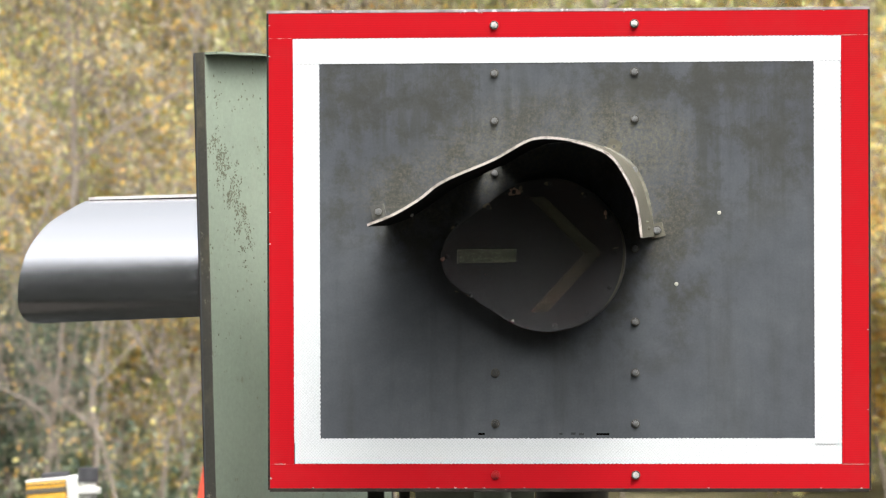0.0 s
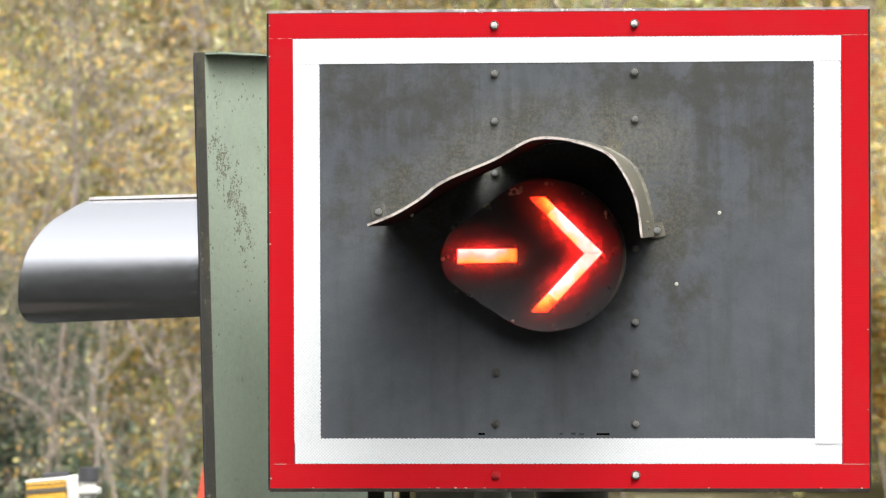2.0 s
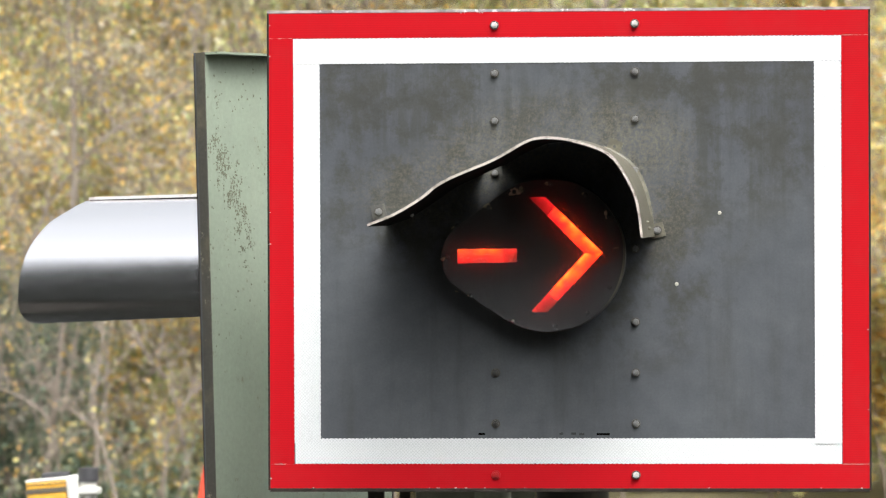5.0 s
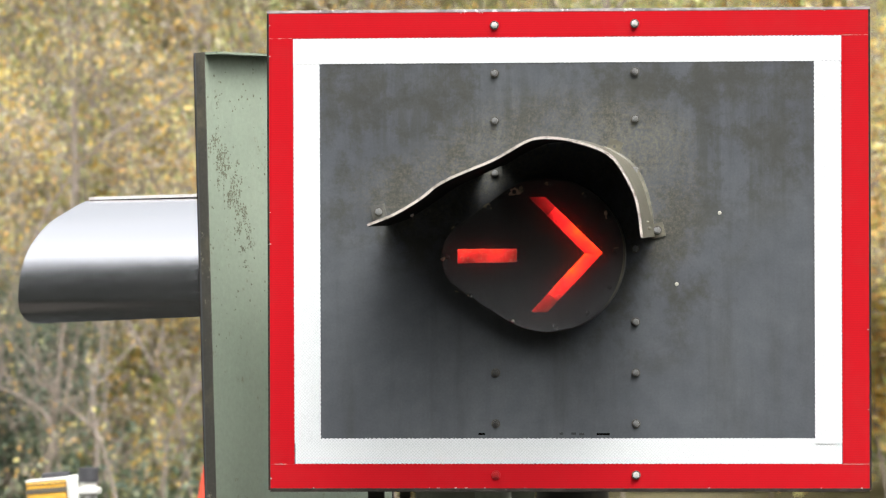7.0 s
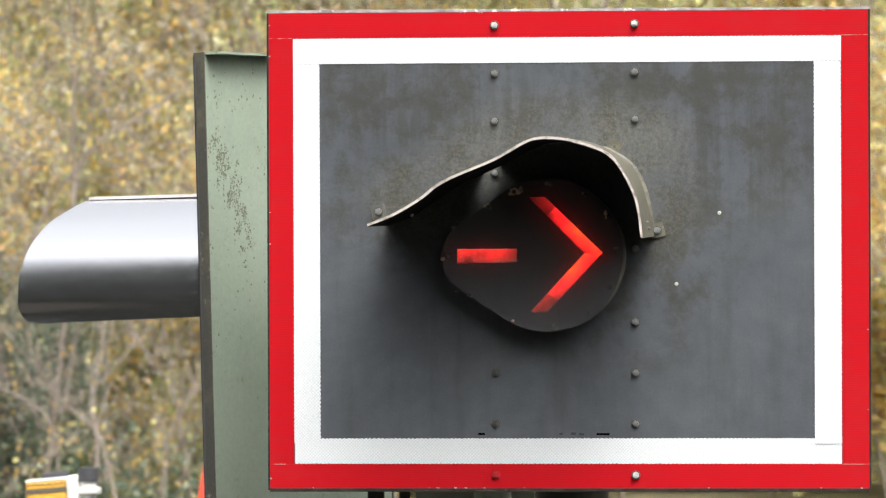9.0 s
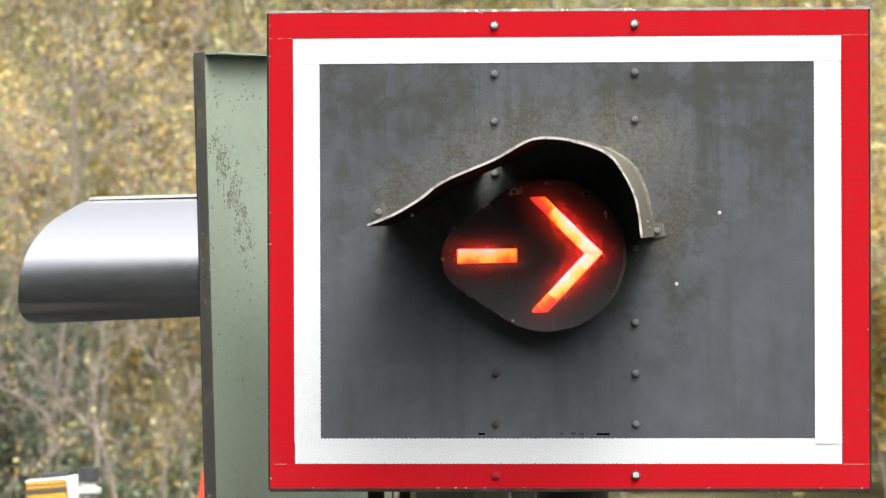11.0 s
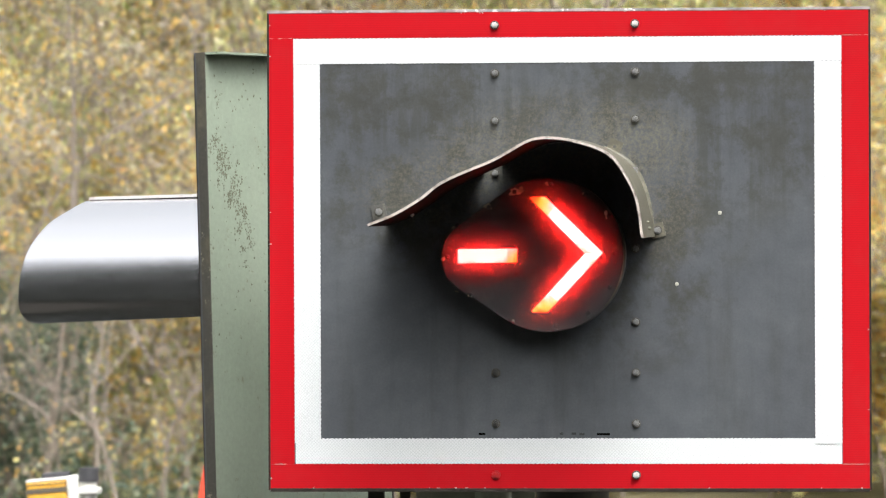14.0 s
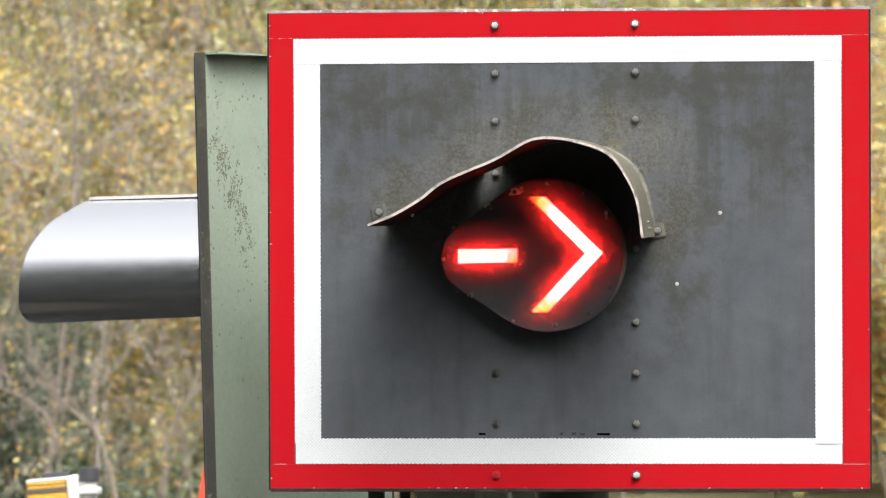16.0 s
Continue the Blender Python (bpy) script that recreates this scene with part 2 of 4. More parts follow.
def foliage(name, stops, through_light=0.35):
    m, n, l, p = nodes_of(name)
    g = n.new("ShaderNodeNewGeometry")
    r = ramp(n, stops)
    r.color_ramp.interpolation = "CONSTANT"
    v = coords(n, l)
    clump = node(n, "ShaderNodeTexNoise", Scale=1.9, Detail=4.0)
    l.new(v, clump.inputs["Vector"])
    spread = node(n, "ShaderNodeMapRange", From_Min=0.32, From_Max=0.68)
    l.new(clump.outputs["Fac"], spread.inputs["Value"])
    both = n.new("ShaderNodeMix")
    both.inputs["Factor"].default_value = 0.5
    l.new(g.outputs["Random Per Island"], both.inputs["A"])
    l.new(spread.outputs["Result"], both.inputs["B"])
    l.new(both.outputs["Result"], r.inputs["Fac"])
    t = node(n, "ShaderNodeTexNoise", Scale=1.3, Detail=3.0)
    l.new(v, t.inputs["Vector"])
    k = node(n, "ShaderNodeMapRange", From_Min=0.3, From_Max=0.7, To_Min=0.75, To_Max=1.25)
    l.new(t.outputs["Fac"], k.inputs["Value"])
    hsv = n.new("ShaderNodeHueSaturation")
    l.new(r.outputs["Color"], hsv.inputs["Color"])
    l.new(k.outputs["Result"], hsv.inputs["Value"])
    l.new(hsv.outputs["Color"], p.inputs["Base Color"])
    p.inputs["Roughness"].default_value = 0.55
    tr, mix = n.new("ShaderNodeBsdfTranslucent"), n.new("ShaderNodeMixShader")
    l.new(hsv.outputs["Color"], tr.inputs["Color"])
    mix.inputs["Fac"].default_value = through_light
    l.new(p.outputs["BSDF"], mix.inputs[1])
    l.new(tr.outputs["BSDF"], mix.inputs[2])
    l.new(mix.outputs["Shader"], n["Material Output"].inputs["Surface"])
    return m


def ground_cover():
    """Dark ballast and wet grass near the line, leaf litter from the foot of the bank on."""
    m, n, l, p = nodes_of("ballast, grass and litter")
    v = coords(n, l)
    a = node(n, "ShaderNodeTexNoise", Scale=0.6, Detail=8.0, Roughness=0.7)
    b = node(n, "ShaderNodeTexNoise", Scale=28.0, Detail=4.0, Roughness=0.7)
    for t in (a, b):
        l.new(v, t.inputs["Vector"])
    near_line = ramp(n, [(0.4, (0.018, 0.0175, 0.016)), (0.62, (0.032, 0.029, 0.025))])
    litter = ramp(n, [(0.35, (0.15, 0.13, 0.085)), (0.55, (0.24, 0.21, 0.13)), (0.7, (0.18, 0.20, 0.11))])
    l.new(a.outputs["Fac"], near_line.inputs["Fac"])
    l.new(b.outputs["Fac"], litter.inputs["Fac"])
    s = n.new("ShaderNodeSeparateXYZ")
    l.new(v, s.inputs["Vector"])
    foot = node(n, "ShaderNodeMapRange", From_Min=22.0, From_Max=25.0)
    l.new(s.outputs["Y"], foot.inputs["Value"])
    mix = n.new("ShaderNodeMix")
    mix.data_type = "RGBA"
    l.new(foot.outputs["Result"], mix.inputs["Factor"])
    l.new(near_line.outputs["Color"], mix.inputs["A"])
    l.new(litter.outputs["Color"], mix.inputs["B"])
    l.new(mix.outputs["Result"], p.inputs["Base Color"])
    p.inputs["Roughness"].default_value = 0.95
    p.inputs["Specular IOR Level"].default_value = 0.0
    bump = node(n, "ShaderNodeBump", Strength=0.8, Distance=0.03)
    l.new(b.outputs["Fac"], bump.inputs["Height"])
    l.new(bump.outputs["Normal"], p.inputs["Normal"])
    return m


SHEET = board_sheet()
EDGE = painted("dark edge", (0.055, 0.053, 0.044), (0.11, 0.10, 0.065), 0.6, large=9.0, spots=(0.2, 0.19, 0.14), spot_scale=70.0, spot_at=(0.66, 0.72))
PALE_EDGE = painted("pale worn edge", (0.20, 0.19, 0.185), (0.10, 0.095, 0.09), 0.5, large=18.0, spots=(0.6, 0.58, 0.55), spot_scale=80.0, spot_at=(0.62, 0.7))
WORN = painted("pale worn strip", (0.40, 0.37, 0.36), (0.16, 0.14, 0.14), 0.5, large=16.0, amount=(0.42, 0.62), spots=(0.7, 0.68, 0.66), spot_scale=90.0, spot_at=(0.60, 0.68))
GREEN = painted("green paint", (0.27, 0.32, 0.25), (0.22, 0.265, 0.205), 0.5, large=2.5, fine=120.0, spots=(0.17, 0.17, 0.115), spot_scale=70.0,
                spot_at=(0.64, 0.78), streak=0.15)
RED = reflective_tape("red reflective tape", (0.42, 0.004, 0.009), (0.35, 0.004, 0.008), (0.36, 0.020, 0.022), 0.6, 0.08)
WHITE = reflective_tape("white reflective tape", (0.63, 0.655, 0.66), (0.30, 0.33, 0.34), (0.58, 0.58, 0.53), 0.5)
HOUSING = painted("black housing paint", (0.034, 0.035, 0.037), (0.043, 0.043, 0.042), 0.5, large=9.0, spots=(0.07, 0.06, 0.05), spot_scale=90.0, spot_at=(0.76, 0.8), spec=0.3)
# Flat black for unseen light stops, the seam's shadow strip and lettering bars
FLAT_BLACK = painted("flat black", (0.004, 0.004, 0.004), (0.006, 0.006, 0.006), 0.95, spec=0.0)
SHELL = painted("worn housing side", (0.08, 0.076, 0.068), (0.19, 0.18, 0.155), 0.55, large=12.0, amount=(0.45, 0.6))
INSIDE = painted("hood inside paint", (0.023, 0.026, 0.026), (0.033, 0.034, 0.032), 0.8, large=9.0, spec=0.0)
OUTSIDE = painted("hood outside", (0.95, 0.95, 0.97), (0.90, 0.90, 0.91), 0.18, 1.0, amount=(0.3, 0.8), large=3.0, fine=90.0, bump=0.0, streak=0.05)
BEIGE = painted("weathered beige hood", (0.10, 0.095, 0.068), (0.19, 0.175, 0.13), 0.5, large=34.0, fine=120.0, streak=0.3)
RIM = painted("worn hood rim", (0.15, 0.125, 0.105), (0.50, 0.45, 0.41), 0.5, large=60.0, fine=700.0, streak=0.8, amount=(0.30, 0.55))
ZINC = painted("bright zinc", (0.72, 0.71, 0.69), (0.40, 0.36, 0.33), 0.28, 0.2, large=80.0)
DARKBOLT = painted("painted bolt", (0.20, 0.205, 0.21), (0.12, 0.115, 0.10), 0.35, 0.1, large=60.0)
OLDBOLT = painted("overpainted bolt", (0.046, 0.047, 0.045), (0.075, 0.070, 0.058), 0.5, 0.0, large=60.0)
REDBOLT = plain("red painted bolt", (0.40, 0.012, 0.014), 0.4)
TABS = painted("tab paint", (0.085, 0.087, 0.08), (0.16, 0.15, 0.12), 0.55, 0.2, large=40.0)
CHIP = painted("bare chipped patch", (0.75, 0.52, 0.38), (0.10, 0.07, 0.045), 0.7, large=120.0)
MOSS = plain("brown moss", (0.155, 0.16, 0.115), 0.9)
TRIM = painted("dark worn edge trim", (0.030, 0.025, 0.021), (0.060, 0.050, 0.042), 0.6, large=24.0, spots=(0.30, 0.27, 0.24), spot_scale=120.0, spot_at=(0.72, 0.78), spec=0.05)
OLIVECHIP = painted("dull olive chip", (0.34, 0.29, 0.20), (0.12, 0.10, 0.07), 0.7, large=120.0)
DOT = plain("pale rivet", (0.42, 0.42, 0.35), 0.4)
MASTBLACK = painted("black mast paint", (0.03, 0.028, 0.02), (0.07, 0.06, 0.03), 0.6, large=14.0)
PLATE = painted("pale green grey plate", (0.52, 0.54, 0.44), (0.34, 0.35, 0.27), 0.5, large=10.0)
PIPE = painted("grey green pipe", (0.25, 0.27, 0.22), (0.15, 0.15, 0.12), 0.5, large=10.0)
LENS = lens_glass("olive lens", (0.55, 0.58, 0.36))
# Shaft lens: its paler tint stands for the outside light it reflects
LENS_SHEEN = lens_glass("olive lens paled for reflected light", (0.52, 0.56, 0.37), 0.68)
LENS_B = lens_glass("brown lens", (0.40, 0.33, 0.22))
ARM_GLOW, SHAFT_GLOW = lamp_glow("arm lamp", True), lamp_glow("shaft lamp", False)
HALO = halo_sheet("clear halo sheet", 0.060)
BARK = painted("bark", (0.23, 0.195, 0.165), (0.34, 0.295, 0.26), 0.85, large=6.0, fine=60.0, bump=0.6)
AUTUMN = foliage("autumn leaves", [(0.0, (0.40, 0.46, 0.20)), (0.18, (0.62, 0.62, 0.30)), (0.30, (0.78, 0.57, 0.19)), (0.38, (0.30, 0.32, 0.17)), (0.47, (0.47, 0.40, 0.32)), (0.56, (0.28, 0.23, 0.17)),
                                   (0.64, (0.70, 0.66, 0.52)), (0.72, (0.80, 0.55, 0.20)), (0.80, (0.44, 0.42, 0.30)), (0.90, (0.80, 0.78, 0.68))], 0.45)
PALE = foliage("pale yellow green leaves", [(0.0, (0.46, 0.54, 0.24)), (0.25, (0.66, 0.68, 0.34)), (0.42, (0.48, 0.44, 0.35)), (0.52, (0.40, 0.48, 0.21)), (0.63, (0.74, 0.61, 0.26)), (0.74, (0.78, 0.76, 0.63))], 0.45)
GOLD = foliage("golden leaves", [(0.0, (0.74, 0.52, 0.16)), (0.30, (0.74, 0.66, 0.28)), (0.45, (0.46, 0.40, 0.30)), (0.55, (0.68, 0.42, 0.16)), (0.68, (0.62, 0.62, 0.30)), (0.82, (0.76, 0.72, 0.55))], 0.45)
GREENLEAF = foliage("dark green leaves", [(0.0, (0.10, 0.15, 0.105)), (0.35, (0.15, 0.20, 0.14)), (0.6, (0.26, 0.29, 0.19)), (0.85, (0.50, 0.45, 0.2))])
CONIFER = foliage("dark needles of the unseen wood", [(0.0, (0.015, 0.022, 0.013)), (0.5, (0.024, 0.032, 0.018)), (0.8, (0.04, 0.04, 0.024))], 0.1)
GROUND = ground_cover()
YELLOW = painted("yellow panel", (0.72, 0.40, 0.05), (0.6, 0.33, 0.05), 0.5, large=8.0)
BAND = plain("brown band", (0.12, 0.10, 0.07), 0.6)
OFFWHITE = painted("off white plastic", (0.72, 0.72, 0.68), (0.5, 0.5, 0.46), 0.5, large=12.0)
CAP = plain("dark cap", (0.05, 0.05, 0.055), 0.5)
SIGNRED = plain("orange red board", (0.62, 0.08, 0.04), 0.5)


# ---------------------------------------------------------------- building helpers
def part(name, bm, material, parent, label="", m=None):
    """Links a bmesh (or mesh) as one mesh object under a thing or part."""
    if isinstance(bm, bmesh.types.BMesh):
        me = bpy.data.meshes.new(name)
        bmesh.ops.recalc_face_normals(bm, faces=bm.faces)
        bm.to_mesh(me)
        bm.free()
    else:
        me = bm
    if not me.materials:
        for x in material if isinstance(material, (list, tuple)) else [material]:
            me.materials.append(x)
    ob = new(name, me)
    ob.parent = parent
    if m is not None:
        ob.matrix_basis = m
    return tagged(ob, label)


def box(bm, x0, x1, y0, y1, z0, z1, bevel=0.0):
    g = bmesh.ops.create_cube(bm, size=1.0, matrix=Matrix.LocRotScale(((x0 + x1) / 2, (y0 + y1) / 2, (z0 + z1) / 2), None, (x1 - x0, y1 - y0, z1 - z0)))
    if bevel:
        e = list({e for v in g["verts"] for e in v.link_edges})
        bmesh.ops.bevel(bm, geom=e, offset=bevel, segments=2, affect="EDGES", profile=0.5)
    return bm


def fill(bm, loops, y, thick):
    """A plate in the x-z plane from an outer loop and holes, y to y + thick."""
    edges = []
    for loop in loops:
        vs = [bm.verts.new((x, y, z)) for x, z in loop]
        edges += [bm.edges.new((vs[i], vs[(i + 1) % len(vs)])) for i in range(len(vs))]
    faces = [f for f in bmesh.ops.triangle_fill(bm, edges=edges, use_beauty=True)["geom"] if isinstance(f, bmesh.types.BMFace)]
    ext = bmesh.ops.extrude_face_region(bm, geom=faces)
    bmesh.ops.translate(bm, verts=[v for v in ext["geom"] if isinstance(v, bmesh.types.BMVert)], vec=(0, thick, 0))
    return bm


def hull(c1, r1, c2, r2, n=56):
    """Outline of two circles and the tangents that join them."""
    pts = []
    dx, dz = c1[0] - c2[0], c1[1] - c2[1]
    d = math.hypot(dx, dz)
    base, off = math.atan2(dz, dx), math.acos((r1 - r2) / d)
    turn = math.pi - off
    for i in range(n + 1):
        a = base - turn + 2 * turn * i / n
        pts.append((c1[0] + r1 * math.cos(a), c1[1] + r1 * math.sin(a)))
    for i in range(21):
        a = base + turn + (2 * math.pi - 2 * turn) * i / 20
        pts.append((c2[0] + r2 * math.cos(a), c2[1] + r2 * math.sin(a)))
    return pts


def widened(loop, d):
    """The loop with every side moved outwards by d."""
    area = sum(a[0] * b[1] - b[0] * a[1] for a, b in zip(loop, loop[1:] + loop[:1]))
    out = []
    for a, b, c in zip(loop[-1:] + loop[:-1], loop, loop[1:] + loop[:1]):
        p, q = (Vector(b) - Vector(a)).normalized(), (Vector(c) - Vector(b)).normalized()
        n0, n1 = Vector((p.y, -p.x)), Vector((q.y, -q.x))
        m = (n0 + n1) / (1 + n0.dot(n1))
        out.append(tuple(Vector(b) + m * (d if area > 0 else -d)))
    return out


def smooth_line(points, n):
    """Catmull-Rom through a few points."""
    p = [Vector(q) for q in points]
    p = [p[0] * 2 - p[1]] + p + [p[-1] * 2 - p[-2]]
    out = []
    for i in range(1, len(p) - 2):
        for k in range(n):
            t = k / n
            out.append(0.5 * (2 * p[i] + (p[i + 1] - p[i - 1]) * t + (2 * p[i - 1] - 5 * p[i] + 4 * p[i + 1] - p[i + 2]) * t * t
                              + (3 * p[i] - p[i - 1] - 3 * p[i + 1] + p[i + 2]) * t ** 3))
    return out + [p[-2]]


def shade_smooth(ob, angle=35):
    ob.data.shade_smooth()
    ob.data.set_sharp_from_angle(angle=radians(angle))
    return ob


def hex_bolt_mesh(r=0.0062, head=0.0055, washer=0.0080):
    bm = bmesh.new()
    out = Matrix.Rotation(radians(90), 4, "X")
    bmesh.ops.create_cone(bm, segments=20, cap_ends=True, radius1=washer, radius2=washer * 0.94, depth=0.0025, matrix=out @ Matrix.Translation((0, 0, 0.00125)))
    bmesh.ops.create_cone(bm, segments=6, cap_ends=True, radius1=r, radius2=r * 0.94, depth=head, matrix=out @ Matrix.Translation((0, 0, 0.0025 + head / 2)))
    bmesh.ops.create_cone(bm, segments=10, cap_ends=True, radius1=r * 0.5, radius2=r * 0.45, depth=0.003, matrix=out @ Matrix.Translation((0, 0, 0.0035 + head)))
    for f in bm.faces:
        f.material_index = 1 if f.calc_center_median().y > -0.00255 else 0
    bmesh.ops.recalc_face_normals(bm, faces=bm.faces)
    me = bpy.data.meshes.new("bolt")
    bm.to_mesh(me)
    bm.free()
    return me


def tape(bm, x0, x1, z0, z1, y, ragged=()):
    """A strip of tape 1 mm thick; sides named in ragged are finely toothed like cut honeycomb film."""
    loop = []

    def side(a, b, name, normal):
        length = math.dist(a, b)
        n = max(2, int(length / 0.0038)) if name in ragged else 1
        for i in range(n):
            t = i / n
            w = (0.0006 if i % 2 else -0.0004) + random.uniform(-0.0002, 0.0002) if n > 1 and i else 0.0
            loop.append((a[0] + (b[0] - a[0]) * t + normal[0] * w, a[1] + (b[1] - a[1]) * t + normal[1] * w))
    side((x0, z0), (x1, z0), "b", (0, -1))
    side((x1, z0), (x1, z1), "r", (1, 0))
    side((x1, z1), (x0, z1), "t", (0, 1))
    side((x0, z1), (x0, z0), "l", (-1, 0))
    return fill(bm, [loop], y, 0.001)


# ---------------------------------------------------------------- the crossing signal
HH, DEEP = 0.4262, 0.022
HOOD_LINE = [(-0.320, 0.045), (-0.281, 0.059), (-0.232, 0.090), (-0.193, 0.116), (-0.116, 0.150), (-0.077, 0.172), (-0.033, 0.190), (0.020, 0.191), (0.058, 0.181), (0.094, 0.162), (0.118, 0.137), (0.134, 0.103), (0.145, 0.060), (0.152, 0.022)]
# the hood of the second signal is a wide barrel; its apex and near side
BARREL_LINE = [(-0.19, 0.05), (-0.15, 0.115), (-0.08, 0.161), (-0.01, 0.181), (0.035, 0.1770), (0.093, 0.1585), (0.142, 0.1330), (0.197, 0.0915), (0.2225, 0.0475), (0.2285, 0.0015), (0.2292, -0.024), (0.2292, -0.0455)]
BIG, SMALL = (-0.0325, -0.0101), (-0.1522, -0.0137)
FACE = -0.060


def signal_head(thing, m, HW, hood_line, slope, lit):
    """One signal: framed board, hood, lamp box. m: its pose in the thing's space; front is -y."""
    board = bmesh.new()
    hole = hull(BIG, 0.115, SMALL, 0.05)
    fill(board, [[(-HW, -HH), (HW, -HH), (HW, HH), (-HW, HH)], hole], 0.0, 0.003)
    board = part("signal_board", board, SHEET, thing, "weathered dark grey sheet with folded edges", m)
    bm = bmesh.new()
    fill(bm, [[(-HW + 0.004, -HH + 0.004), (HW - 0.004, -HH + 0.004), (HW - 0.004, HH - 0.004), (-HW + 0.004, HH - 0.004)], hole], DEEP - 0.006, 0.004)
    part("back_panel", bm, GREEN, board, "chipped pale green painted back panel")
    if not lit:
        spot = random.Random(8)
        bm = bmesh.new()
        tufts = [(0.258 - 0.095 * q + spot.gauss(0, 0.013), 0.275 - 0.18 * q + spot.gauss(0, 0.028)) for q in (spot.random() for _ in range(60))]
        for _ in range(760):
            if spot.random() < 0.86:
                x, z = spot.choice(tufts)
                x, z = x + spot.gauss(0, 0.0050), z + spot.gauss(0, 0.0075)
            else:
                x, z = spot.uniform(0.08, 0.28), spot.uniform(-0.1, 0.4)
            w = spot.uniform(0.0003, 0.0015)
            box(bm, x - w, x + w, DEEP - 0.0025, DEEP - 0.0015, z - w * spot.uniform(0.6, 2.2), z + w)
        tagged(part("moss", bm, MOSS, board, "dark mossy specks on the green paint"), kind="stuff")
    for x0, x1, z0, z1 in ((-HW, -HW + 0.003, -HH, HH), (HW - 0.003, HW, -HH, HH), (-HW + 0.003, HW - 0.003, HH - 0.003, HH), (-HW + 0.003, HW - 0.003, -HH, -HH + 0.003)):
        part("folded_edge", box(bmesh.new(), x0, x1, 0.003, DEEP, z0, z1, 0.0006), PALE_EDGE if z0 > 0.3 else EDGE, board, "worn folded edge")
    part("top_lip", box(bmesh.new(), -HW + 0.004, HW - 0.004, DEEP, DEEP + 0.026, HH - 0.004, HH), GREEN, board, "green folded top lip")

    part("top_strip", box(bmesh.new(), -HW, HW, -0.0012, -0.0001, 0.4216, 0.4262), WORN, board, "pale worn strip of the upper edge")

    for x0, x1, z0, z1 in ((-HW - 0.0004, -HW + 0.0032, -HH, 0.4214), (HW - 0.0032, HW + 0.0004, -HH, 0.4214), (-HW + 0.0032, HW - 0.0032, -HH - 0.0028, -0.4228)):
        part("edge_trim", box(bmesh.new(), x0, x1, -0.0020, -0.0001, z0, z1, 0.0006), TRIM, board, "dark worn edge round the tape")

    # red outer border, white inner border
    r0, r1, w1 = HW - 0.0034, HW - 0.0483, HW - 0.0957
    for x0, x1, z0, z1, rag in ((-r0, r0, 0.3765, 0.4205, "b"), (-r0, r0, -0.4226, -0.3800, "t"), (-r0, -r1 - 0.002, -0.3798, 0.3763, "r"), (r1 - 0.002, r0, -0.3798, 0.3763, "l")):
        part("red_tape", tape(bmesh.new(), x0, x1, z0, z1, -0.0012, rag), RED, board, "bright red reflective tape")
    for x0, x1, z0, z1, rag in ((-r1 - 0.002, r1 - 0.0025, 0.3310, 0.3756, "bt"), (-r1, r1 - 0.0035, -0.3791, -0.3345, "tb"), (-r1 - 0.0013, -w1 - 0.002, -0.3425, 0.3303, "rl"),
                                (w1 - 0.003, r1 - 0.0032, -0.3440, 0.3304, "lr")):
        part("white_tape", tape(bmesh.new(), x0, x1, z0, z1, -0.0012 if x1 - x0 > 0.1 else -0.0024, rag), WHITE, board, "white honeycomb reflective tape")

    bm = bmesh.new()
    rnd = random.Random(12)
    for _ in range(26 if lit else 0):
        if rnd.random() < 0.6:
            x, z = rnd.choice((rnd.uniform(-r0, -0.1), rnd.uniform(-r0, r0))), rnd.choice((-0.4222, -0.4222, 0.4198))
        else:
            x, z = rnd.choice((-r0 + 0.001, r0 - 0.001)), rnd.uniform(-0.42, 0.42)
        w, h = rnd.uniform(0.0006, 0.0022), rnd.uniform(0.0004, 0.0010)
        box(bm, x - w, x + w, -0.0018, -0.0011, z - h, z + h)
    for x0, x1, z in ((-r0, -r1 - 0.002, 0.3764), (r1 - 0.002, r0, 0.3764), (r1 - 0.002, r0, -0.3799), (-r0, -r1, -0.3799)) if lit else ():
        x = x0
        while x < x1 - 0.002:
            step = rnd.uniform(0.001, 0.006)
            if rnd.random() < (0.8 if x0 > 0 else 0.45):
                box(bm, x, min(x + step, x1), -0.0016, -0.0011, z - 0.0004, z + 0.0003)
            x += step
    if lit:
        tagged(part("worn_edge", bm, DOT, board, "pale flakes on the worn tape edge"), kind="stuff")
    else:
        bm.free()

    # two columns of bolts
    bolt = hex_bolt_mesh()
    for x, zs in ((-0.129, (0.3976, 0.3125, 0.2284, 0.1353, -0.2181, -0.3082, -0.3993)), (0.1197, (0.3989, 0.3140, 0.2301, 0.1402, 0.0013, -0.1286, -0.2185, -0.3084, -0.3993))):
        for z in zs if lit else ():
            mat = ZINC if z > 0.38 or (z < -0.38 and x > 0) else REDBOLT if z < -0.38 else OLDBOLT if x < 0 and z < 0 else DARKBOLT
            me = bolt.copy()
            part("bolt", me, [mat, REDBOLT if mat is REDBOLT else EDGE], board, "bright zinc bolt" if mat is ZINC else "bolt painted over in red" if mat is REDBOLT else "",
                 pose(x, -0.0012 if abs(z) > 0.38 else 0.0, z, 0, random.uniform(0, 60), 0))
    for x, z in ((0.2686, 0.0636), (0.1923, -0.0618)) if lit else ():
        bm = bmesh.new()
        bmesh.ops.create_icosphere(bm, subdivisions=2, radius=0.0036, matrix=Matrix.Diagonal((1, 0.5, 1, 1)))
        part("rivet", bm, DOT, board, "small pale rivet", pose(x, 0, z))

